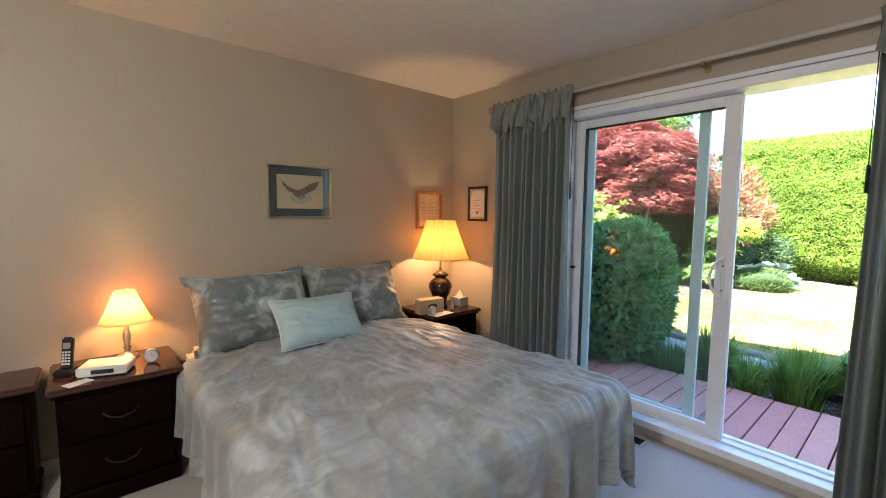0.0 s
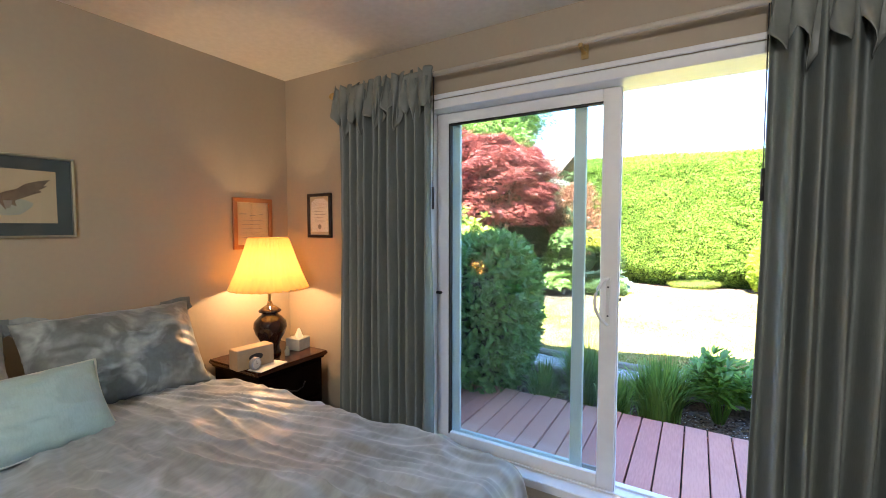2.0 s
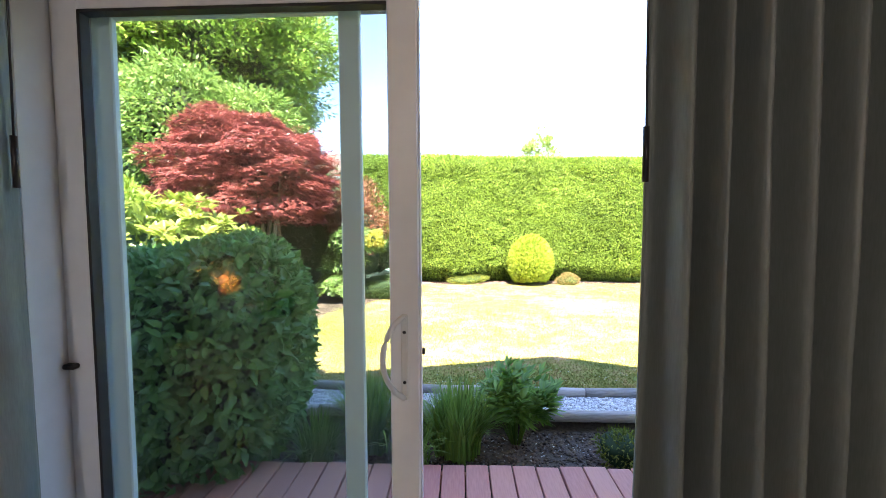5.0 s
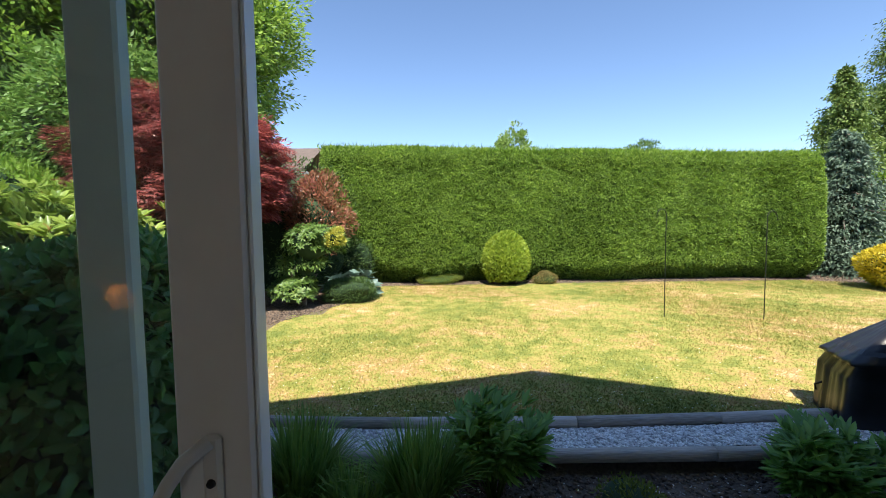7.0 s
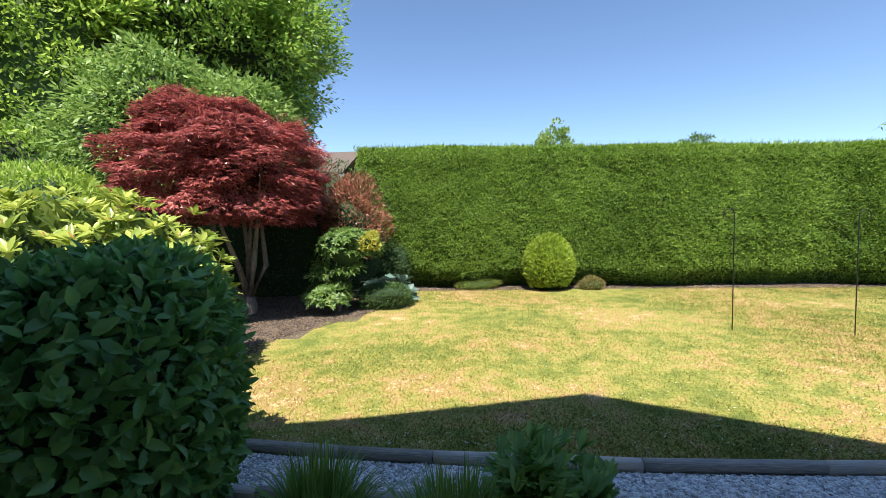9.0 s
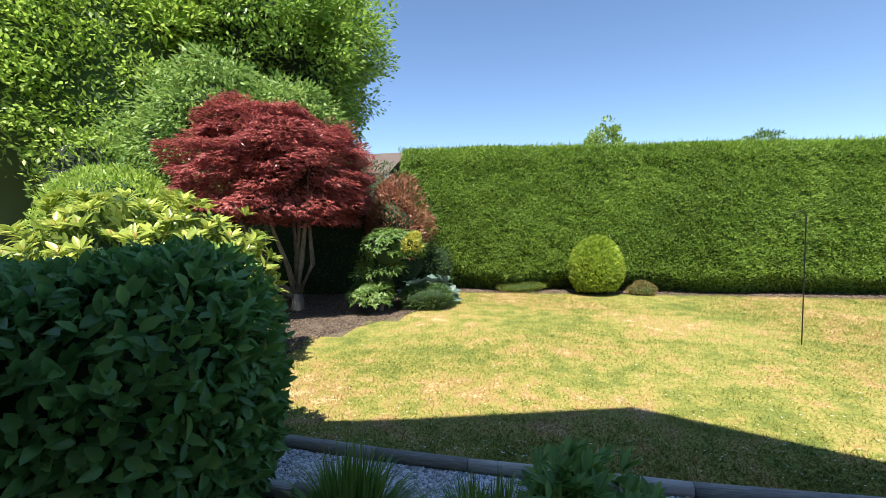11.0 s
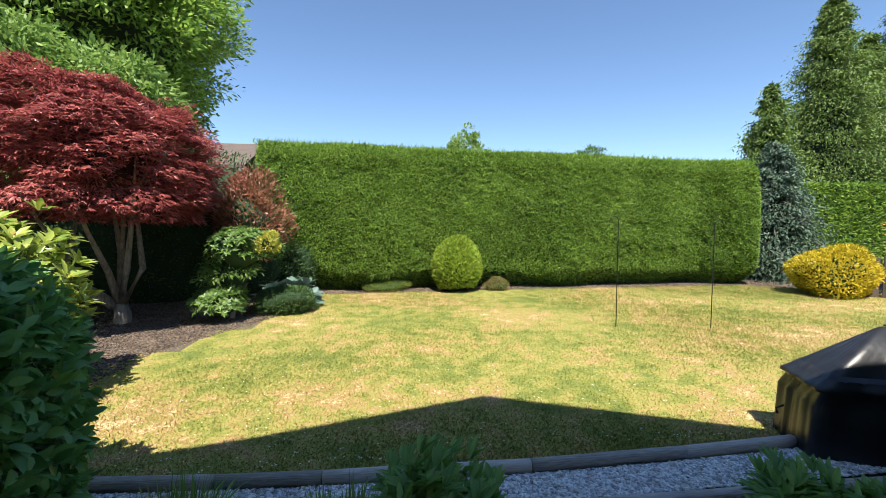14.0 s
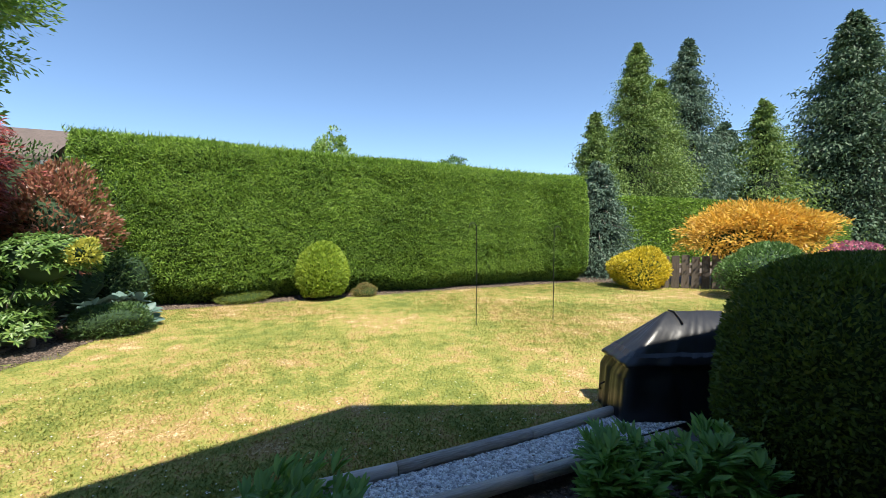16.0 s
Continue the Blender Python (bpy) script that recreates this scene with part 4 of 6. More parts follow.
def lamp(name, label, c, base, shade, shade_mat, pleats, base_mat, energy, col, bulbz):
    t = thing(name, label, "table lamp", c)
    v, f = lathe(base, 32)
    put("base", mesh_of("base", v, f, base_mat, True), t)
    (r0, z0), (r1, z1) = shade
    seg = pleats * 6
    vs, fs = [], []
    for i in range(seg):
        a = 2 * math.pi * i / seg
        for k in range(7):
            q = k / 6
            r = r0 + (r1 - r0) * (q ** 0.85)
            r *= 1 + 0.05 * math.cos(pleats * a) * (0.6 + 0.4 * q)
            zz = z0 + (z1 - z0) * q - (0.006 * math.cos(pleats * a) if k == 0 else 0)
            vs.append((r * math.cos(a), r * math.sin(a), zz))
    for i in range(seg):
        for k in range(6):
            a, b2 = i * 7 + k, ((i + 1) % seg) * 7 + k
            fs.append((a, b2, b2 + 1, a + 1))
    o = put("shade", mesh_of("shade", vs, fs, shade_mat, True), t)
    ring = []
    for rr, zz in ((r0, z0), (r1, z1)):
        pts = [(rr * 1.005 * math.cos(2 * math.pi * i / 24), rr * 1.005 * math.sin(2 * math.pi * i / 24), zz) for i in range(25)]
        v, f = tube(pts, 0.003, 5)
        put("shade_trim", mesh_of("shade_trim", v, f, shade_mat, True), t)
    v, f = tube([(0.0, 0, base[-1][1] - 0.005), (0, 0, bulbz - 0.02)], 0.009, 8)
    put("socket", mesh_of("socket", v, f, M["brass"], True), t)
    v, f = tube([(-r1, 0, z1 - 0.006), (r1, 0, z1 - 0.006)], 0.0018, 5)
    put("spider", mesh_of("spider", v, f, M["brass"], True), t)
    v, f = tube([(0, 0, z1 - 0.006), (0.0, 0, z1 + 0.012)], 0.005, 8)
    put("finial", mesh_of("finial", v, f, M["brass"], True), t)
    v, f = lathe([(0.0, -0.035), (0.012, -0.03), (0.024, 0.0), (0.026, 0.015), (0.018, 0.034), (0.0, 0.04)], 14)
    o = put("bulb", mesh_of("bulb", v, f, M["bulb"], True), t)
    o.location = (0, 0, bulbz)
    o.visible_shadow = False
    ld = bpy.data.lights.new(name + "_light", "POINT")
    ld.energy, ld.color, ld.shadow_soft_size = energy, col, 0.03
    lo_ = new(name + "_light", ld)
    lo_.location = Vector(c) + Vector((0, 0, bulbz))
    return t


lamp("table_lamp", "lit black ginger-jar lamp with a pleated gold shade", (-2.86, 2.31, 0.60),
     [(0.0, 0.0), (0.062, 0.0), (0.064, 0.012), (0.055, 0.02), (0.052, 0.05), (0.062, 0.085), (0.088, 0.13), (0.100, 0.17), (0.096, 0.205), (0.07, 0.235), (0.05, 0.25), (0.049, 0.262), (0.066, 0.268), (0.068, 0.278), (0.05, 0.292), (0.03, 0.305), (0.018, 0.312), (0.012, 0.335), (0.0, 0.34)],
     ((0.235, 0.42), (0.115, 0.735)), M["shade_gold"], 30, M["ceramic"], 1.15, (1.0, 0.66, 0.34), 0.52)
lamp("table_lamp", "small lit candlestick lamp with a cream panelled shade", (-2.97, 0.17, 0.60),
     [(0.0, 0.0), (0.05, 0.0), (0.052, 0.008), (0.04, 0.016), (0.018, 0.026), (0.012, 0.045), (0.02, 0.055), (0.012, 0.064), (0.017, 0.09), (0.02, 0.12), (0.014, 0.145), (0.009, 0.15), (0.014, 0.158), (0.008, 0.168), (0.006, 0.2), (0.0, 0.205)],
     ((0.118, 0.20), (0.045, 0.365)), M["shade_cream"], 8, M["chrome"], 0.75, (1.0, 0.53, 0.19), 0.275)

# things on the nightstand by the door
tb = thing("tissue_box", "tan tissue box, its oval slot dark", "tissue box", (-2.745, 2.10, 0.60), radians(-6))
part("box", box_bm(-0.045, 0.045, -0.11, 0.11, 0, 0.115, 0.003), M["tanbox"], tb)
v, f = lathe([(0.0, 0.0), (1.0, 0.0)], 24)
o = put("slot", mesh_of("slot", [(0.0, a * 0.042, b * 0.02) for a, b, c_ in v if True], [t for t in f][:0] + [tuple(range(1, 48, 2))], M["gasket"]), tb)
o.location = (0.0462, 0.0, 0.06)
tb2 = thing("tissue_box", "grey patterned tissue box with a tissue pulled up", "tissue box", (-2.80, 2.475, 0.60), radians(10))
part("box", box_bm(-0.055, 0.055, -0.055, 0.055, 0, 0.075, 0.003), M["greybox"], tb2)
vs = [(0.03 * math.cos(a) * (1 - k / 5) * (1 + 0.4 * math.sin(3 * a)), 0.02 * math.sin(a) * (1 - k / 5) + 0.01 * k / 5, 0.076 + 0.014 * k) for k in range(5) for a in [2 * math.pi * i / 14 for i in range(14)]]
fs = [(k * 14 + i, k * 14 + (i + 1) % 14, (k + 1) * 14 + (i + 1) % 14, (k + 1) * 14 + i) for k in range(4) for i in range(14)]
put("tissue", mesh_of("tissue", vs, fs, M["paper"], True), tb2, "white tissue")
bt = thing("lotion_bottle", "small blue and gold bottle by the lamp", "bottle", (-2.735, 2.335, 0.60))
v, f = lathe([(0, 0), (0.014, 0), (0.015, 0.03), (0.008, 0.04), (0.008, 0.055), (0.0, 0.056)], 12)
put("bottle", mesh_of("bottle", v, f, M["inkblue"], True), bt)
pp = part("envelope", box_bm(-0.05, 0.05, -0.1, 0.1, 0, 0.003), M["paper"], label="flat white envelope on the dark nightstand", category="envelope")
pp.location, pp.rotation_euler = (-2.655, 2.14, 0.60), (0, 0, 0.15)


def clock(loc, rz):
    t = thing("alarm_clock", "small round silver alarm clock", "clock", loc, rz)
    v, f = lathe([(0.0, -0.018), (0.028, -0.018), (0.036, -0.008), (0.036, 0.010), (0.031, 0.016), (0.029, 0.012), (0.0, 0.012)], 24)
    o = put("case", mesh_of("case", [(c_, a, b) for a, b, c_ in v], f, M["silver_plastic"], True), t)
    o.location = (0, 0, 0.038)
    v, f = lathe([(0.0, 0.0), (0.0285, 0.0)], 24)
    o = put("dial", mesh_of("dial", [(0, a, b) for a, b, c_ in v], [tuple(range(1, 48, 2))], M["paper"]), t)
    o.location = (0.0128, 0, 0.038)
    b = box_bm(0.0132, 0.014, -0.001, 0.001, 0.038, 0.058)
    box_bm(0.0132, 0.014, -0.001, 0.014, 0.037, 0.039, bm=b)
    part("pointer", b, M["gasket"], t)


clock((-2.79, 0.26, 0.60), -0.3)
clock((-2.66, 2.06, 0.60), 0.2)
# set-top box
sb = thing("set_top_box", "white plastic set-top box with a dark display", "set-top box", (-2.77, 0.075, 0.60), radians(-20))
part("case", box_bm(-0.075, 0.075, -0.10, 0.10, 0.006, 0.05, 0.006, 2), M["white_plastic"], sb)
part("display", box_bm(0.0752, 0.0765, -0.04, 0.05, 0.018, 0.038), M["black_plastic"], sb)
for y in (-0.08, 0.08):
    part("foot", box_bm(0.03, 0.05, y - 0.01, y + 0.01, 0, 0.0058), M["black_plastic"], sb)
# cordless phone
ph = thing("cordless_phone", "black and silver cordless phone standing in its cradle", "phone", (-2.86, -0.075, 0.60), radians(-25))
part("cradle", box_bm(-0.04, 0.05, -0.04, 0.04, 0, 0.028, 0.008, 2), M["black_plastic"], ph)
hs = part("handset", box_bm(-0.013, 0.013, -0.024, 0.024, 0.0, 0.155, 0.008, 2), M["black_plastic"], ph)
hs.location, hs.rotation_euler = (0.0, 0, 0.022), (0, radians(-12), radians(0))
part("screen", box_bm(0.0134, 0.0145, -0.015, 0.015, 0.10, 0.128, 0.001), M["silver_plastic"], hs)
for r in range(5):
    for c_ in range(3):
        part("key", box_bm(0.0134, 0.0155, -0.017 + c_ * 0.0125, -0.008 + c_ * 0.0125, 0.022 + r * 0.014, 0.031 + r * 0.014), M["white_plastic"], hs)
cd = part("card", box_bm(-0.03, 0.03, -0.05, 0.05, 0, 0.0015), M["paper"], label="pale card lying on the nightstand", category="card")
cd.location, cd.rotation_euler = (-2.68, -0.035, 0.60), (0, 0, 0.5)


# ---------------- pictures ----------------


def framed(name, label, loc, rz, w, h, border, depth, fmat, matw, matmat, paper):
    """A picture that looks along its own -y, its back at y = 0."""
    t = thing(name, label, "picture", loc, rz)
    x, z = w / 2, h / 2
    b = box_bm(-x, x, -depth, 0, z - border, z, 0.002)
    box_bm(-x, x, -depth, 0, -z, -z + border, 0.002, bm=b)
    box_bm(-x, -x + border, -depth, 0, -z + border, z - border, 0.002, bm=b)
    box_bm(x - border, x, -depth, 0, -z + border, z - border, 0.002, bm=b)
    part("frame", b, fmat, t)
    if matw:
        part("mount", box_bm(-x + border, x - border, -0.006, -0.002, -z + border, z - border), matmat, t)
    k = border + matw
    part("print", box_bm(-x + k, x - k, -0.0085, -0.0062, -z + k, z - k), paper, t)
    g = part("glass", box_bm(-x + border, x - border, -depth + 0.003, -depth + 0.005, -z + border, z - border), M["picglass"], t)
    g.visible_shadow = False
    return t


def flat_shape(name, pts, y, mat, parent):
    me = mesh_of(name, [(a, y, b) for a, b in pts] + [(a, y + 0.001, b) for a, b in pts], [tuple(range(len(pts)))], mat)
    return put(name, me, parent)


pic = framed("picture", "eagle print in a teal mount and thin silver frame", (-3.1, 1.20, 1.537), radians(90), 0.46, 0.365, 0.010, 0.022, M["chrome"], 0.055, M["mat"], M["print"])
wing = [(-0.145, 0.085), (-0.12, 0.065), (-0.09, 0.035), (-0.05, 0.02), (-0.02, 0.01), (0.0, 0.02), (0.03, 0.03), (0.06, 0.055), (0.10, 0.07), (0.145, 0.08), (0.12, 0.05), (0.135, 0.05), (0.105, 0.03), (0.115, 0.022), (0.085, 0.01), (0.045, -0.01), (0.025, -0.02), (0.03, -0.045), (0.01, -0.035), (-0.005, -0.06), (-0.02, -0.035), (-0.045, -0.03), (-0.06, -0.005), (-0.09, 0.0), (-0.085, 0.012), (-0.11, 0.015), (-0.105, 0.03), (-0.13, 0.045), (-0.122, 0.056)]
flat_shape("wash", [(0.08 * math.cos(a) * (1 + 0.15 * math.sin(3 * a)), -0.045 + 0.04 * math.sin(a)) for a in [i * 0.4 for i in range(16)]], -0.0088, M["inkblue"], pic)
flat_shape("bird", wing, -0.0095, M["ink"], pic)
flat_shape("tail", [(-0.012, -0.02), (-0.005, -0.055), (0.01, -0.05), (0.018, -0.02)], -0.0098, M["inkgrey"], pic)
pic2 = framed("picture", "small certificate in an orange wood frame behind the lamp", (-3.1, 2.365, 1.425), radians(90), 0.285, 0.335, 0.028, 0.02, M["oak"], 0.0, None, M["print"])
for i, (x, w) in enumerate(((-0.07, 0.05), (0.0, 0.04), (0.06, 0.035))):
    part("emblem", box_bm(x - w / 2, x + w / 2, -0.0095, -0.0087, 0.06 - i % 2 * 0.01, 0.066 - i % 2 * 0.01), M["inkgrey"], pic2)
for i in range(5):
    part("text_bar", box_bm(-0.08, 0.07 - 0.02 * (i % 2), -0.0095, -0.0087, 0.02 - i * 0.028, 0.0235 - i * 0.028), M["inkgrey"], pic2)
pic3 = framed("picture", "faded document in a dark wood frame by the curtain", (-2.76, 2.65, 1.48), 0, 0.225, 0.30, 0.02, 0.02, M["darkframe"], 0.0, None, M["print"])
flat_shape("sheet", [(-0.08, -0.11), (0.08, -0.11), (0.085, -0.06), (0.08, 0.09), (0.04, 0.115), (-0.04, 0.115), (-0.08, 0.09), (-0.085, -0.06)], -0.0092, M["paper"], pic3)
for i in range(5):
    part("text_bar", box_bm(-0.05, 0.05 - 0.015 * (i % 2), -0.0100, -0.0094, 0.05 - i * 0.022, 0.053 - i * 0.022), M["inkgrey"], pic3)
flat_shape("seal", [(0.017 * math.cos(i * 0.52), -0.075 + 0.017 * math.sin(i * 0.52)) for i in range(12)], -0.0100, M["inkgrey"], pic3)


# ---------------- ground ----------------
ZL, ZS = -0.07, -0.19


def timber_y(x):
    return 5.17 + 0.018 * (x - 0.5) ** 2


def ground_z(x, y):
    k = min(max((y - timber_y(x) + 0.02) / 0.05, 0), 1)
    k2 = min(max((y - 4.86) / 0.05, 0), 1)
    lo_ = ZS + 0.135 * k2
    z = lo_ + (ZL - lo_) * k
    if y > 5.3:
        z += 0.02 * noise.noise((x * 0.4, y * 0.4, 0))
    if x < -3.2:
        z = max(z, -0.09)
    return z


xs = sorted(set([-2500, -400, -90, -40, -20] + [round(-12 + 0.5 * i, 3) for i in range(61)] + [25, 40, 90, 400, 2500]))
ys = sorted(set([-2500, -400, -60, -20, -6, 2.89, 3.5, 4.0] + [round(4.5 + 0.04 * i, 3) for i in range(34)] + [round(6 + 0.5 * i, 3) for i in range(24)] + [25, 40, 90, 400, 2500]))
vs = [(x, y, ground_z(x, y)) for y in ys for x in xs]
nx_ = len(xs)
fs = [(j * nx_ + i, j * nx_ + i + 1, (j + 1) * nx_ + i + 1, (j + 1) * nx_ + i) for j in range(len(ys) - 1) for i in range(nx_ - 1)
      if not (XL - 0.2 < (xs[i] + xs[i + 1]) / 2 < XR + 0.2 and ys[j] > -3 and ys[j + 1] < 2.9)]
gm = mesh_of("ground", vs, fs, M["lawn"], True)
gm.materials.append(M["soil"])


def bed_edge(x, y):
    """True where planting beds are, not lawn."""
    if y < timber_y(x) + 0.02:
        return True
    if y > 12.15 - 0.035 * abs(x - 3) - (0.25 if 8.2 < x < 8.9 else 0):
        return True
    e = -1.75 - 2.0 * math.sin(min(max((y - 6.6) / 3.2, 0), 1) * math.pi) ** 1.0 if y < 9.8 else -1.8 - 0.12 * (y - 9.8)
    if y < 6.6:
        e = -3.4 + 0.0 * y
    if 6.6 <= y < 7.6:
        e = -3.3
    if 7.6 <= y < 10:
        e = -3.45 + (y - 7.6) * 0.5
    if 10 <= y:
        e = -1.98
    e += 0.12 * noise.noise((y * 1.5, 0, 2))
    if x < e:
        return True
    if x > 7.3 and y > 12.6 - 0.75 * (x - 7.3):
        return True
    return False


for p in gm.polygons:
    c = p.center
    if bed_edge(c.x, c.y) and c.y < 30 and -25 < c.x < 30:
        p.material_index = 1
put("ground", gm, None, "dry patchy lawn with dark planting beds", kind="structure")

# finer lawn edge: soil pieces over the bed margins are bark chips; grass blades stand on the lawn
rng = np.random.default_rng(11)
n = 420000
u = rng.random(n) ** 1.5
Y = 5.18 + u * 7.0
X = -5.5 + rng.random(n) * 15.5
keep = np.array([not bed_edge(a, b) for a, b in zip(X[:n], Y[:n])])
X, Y = X[keep], Y[keep]
n = len(X)
Z = np.full(n, ZL - 0.012)
P = np.stack([X, Y, Z], 1)
D = np.stack([rng.normal(0, 0.8, n), rng.normal(0, 0.8, n), np.full(n, 0.75)], 1)
N = np.stack([rng.normal(0, 1, n), rng.normal(0, 1, n), np.full(n, 0.3)], 1)
gr = kite_mesh("grass", P, D, N, rng.uniform(0.025, 0.055, n), 0.007, M["grass"])
put("grass", gr, None, "short dry yellow-green mown grass", kind="stuff")
n = 700
X, Y = rng.uniform(-2.8, 4.5, n), 5.4 + 2.6 * rng.random(n) ** 2
keep = np.array([not bed_edge(a, b) for a, b in zip(X, Y)])
X, Y = X[keep], Y[keep]
n = len(X)
P = np.stack([X, Y, np.full(n, ZL + 0.024)], 1)
put("clover", kite_mesh("clover", P, rng.normal(size=(n, 3)) * [1, 1, 0.2], np.tile([0, 0, 1.0], (n, 1)), 0.014, 0.012, M["paper"]), None, "tiny white clover flowers in the lawn", kind="stuff")


def scatter_chips(name, label, mat, n, region, size, z, seed, blocky=True):
    rng = np.random.default_rng(seed)
    P = []
    while len(P) < n:
        x, y = rng.uniform(region[0], region[1]), rng.uniform(region[2], region[3])
        if region[4](x, y):
            P.append((x, y))
    P = np.array(P)
    base = np.array([(1, 0, 0), (-0.2, 0.9, 0), (-0.9, -0.3, 0.1), (0.2, -0.8, 0), (0, 0.1, 0.55), (0, 0, -0.5)], float)
    tris = np.array([(0, 1, 4), (1, 2, 4), (2, 3, 4), (3, 0, 4), (1, 0, 5), (2, 1, 5), (3, 2, 5), (0, 3, 5)])
    a = rng.uniform(0, 6.28, n)
    s = rng.uniform(size[0], size[1], n)
    asp = rng.uniform(0.35 if blocky else 0.7, 1.0, n)
    V = base[None] * np.stack([s, s * asp, s * rng.uniform(0.5, 0.9, n)], 1)[:, None, :]
    c, d = np.cos(a)[:, None], np.sin(a)[:, None]
    V = np.stack([V[:, :, 0] * c - V[:, :, 1] * d, V[:, :, 0] * d + V[:, :, 1] * c, V[:, :, 2] + rng.normal(0, 0.12, (n, 1)) * V[:, :, 0]], 2)
    zz = np.array([z(x, y) for x, y in P]) if callable(z) else np.full(n, z)
    V += np.stack([P[:, 0], P[:, 1], zz + s * 0.25], 1)[:, None, :]
    F = (np.arange(n) * 6)[:, None, None] + tris[None]
    me = bpy.data.meshes.new(name)
    V, F = V.reshape(-1, 3), F.reshape(-1)
    me.vertices.add(len(V))
    me.vertices.foreach_set("co", V.astype(np.float32).ravel())
    me.loops.add(len(F))
    me.loops.foreach_set("vertex_index", F.astype(np.int32))
    me.polygons.add(len(F) // 3)
    me.polygons.foreach_set("loop_start", np.arange(0, len(F), 3, dtype=np.int32))
    me.polygons.foreach_set("loop_total", np.full(len(F) // 3, 3, dtype=np.int32))
    me.materials.append(mat)
    me.update(calc_edges=True)
    return put(name, me, None, label, kind="stuff")


scatter_chips("gravel", "pale blue-grey crushed gravel in the edging strip", M["stone"], 32000, (-2.6, 3.6, 4.86, 5.25, lambda x, y: y < timber_y(x) - 0.05), (0.008, 0.022), -0.053, 21)
scatter_chips("gravel", "loose gravel strewn over the soil", M["stone"], 900, (-1.6, 1.6, 4.12, 4.78, lambda x, y: True), (0.005, 0.011), ZS, 22)
scatter_chips("bark_mulch", "dark bark chips in the planting bed by the deck", M["chips"], 4500, (-2.4, 2.4, 4.12, 4.8, lambda x, y: True), (0.008, 0.024), ZS, 23)
scatter_chips("bark_mulch", "bark chips under the maple and along the hedge", M["chips"], 30000, (-6.0, -1.4, 6.4, 12.6, lambda x, y: bed_edge(x, y) and y > 6.2), (0.010, 0.028), ground_z, 24)
scatter_chips("bark_mulch", "bark chips in the bed at the hedge's foot", M["chips"], 7000, (-2.0, 10.5, 11.6, 12.6, lambda x, y: bed_edge(x, y)), (0.015, 0.04), ground_z, 25)


def timber(x0, y0, x1, y1, z1, seed, h=0.085, w=0.075):
    rng = random.Random(seed)
    L = math.hypot(x1 - x0, y1 - y0)
    n, m = max(int(L / 0.12), 3), 10
    vs, fs = [], []
    for i in range(n + 1):
        s = -L / 2 + L * i / n
        for k in range(m):
            a = 2 * math.pi * k / m
            cy, cz = math.cos(a), math.sin(a)
            q = (abs(cy) ** 4 + abs(cz) ** 4) ** -0.25
            d = 1 + 0.05 * noise.noise((s * 3 + seed, cy * 2, cz * 2))
            vs.append((s, cy * q * w / 2 * d, cz * q * h / 2 * d + 0.004 * noise.noise((s * 2, seed, 0))))
    for i in range(n):
        for k in range(m):
            q = (k + 1) % m
            fs.append((i * m + k, (i + 1) * m + k, (i + 1) * m + q, i * m + q))
    fs += [tuple(range(m)), tuple(n * m + k for k in range(m))[::-1]]
    o = put("timber_edging", mesh_of("timber", vs, fs, M["timber"], True), None, "weathered grey landscape timber edging the lawn", ((x0 + x1) / 2, (y0 + y1) / 2, z1 - h / 2), "timber edging", "timbers edging the gravel")
    o.rotation_euler = (0, 0, math.atan2(y1 - y0, x1 - x0))


jx = [-4.0, -2.75, -1.54, -0.94, 0.3, 1.32, 2.16]
for i in range(len(jx) - 1):
    a, b = jx[i], jx[i + 1]
    timber(a, timber_y(a), b - 0.008, timber_y(b), 0.012, i + 1)
kx = [-3.4, -1.9, -0.35, 1.05, 2.4]
for i in range(len(kx) - 1):
    timber(kx[i], 4.84 - 0.02 * kx[i], kx[i + 1] - 0.008, 4.84 - 0.02 * kx[i + 1], -0.032, 20 + i)

# ---------------- hedge ----------------


def hedge_line(x):
    return 12.25 - 0.01 * (x - 2) if x < 7 else 12.2 - 0.12 * (x - 7)


def hedge_top(x):
    return 3.20 - 0.024 * (x + 3)


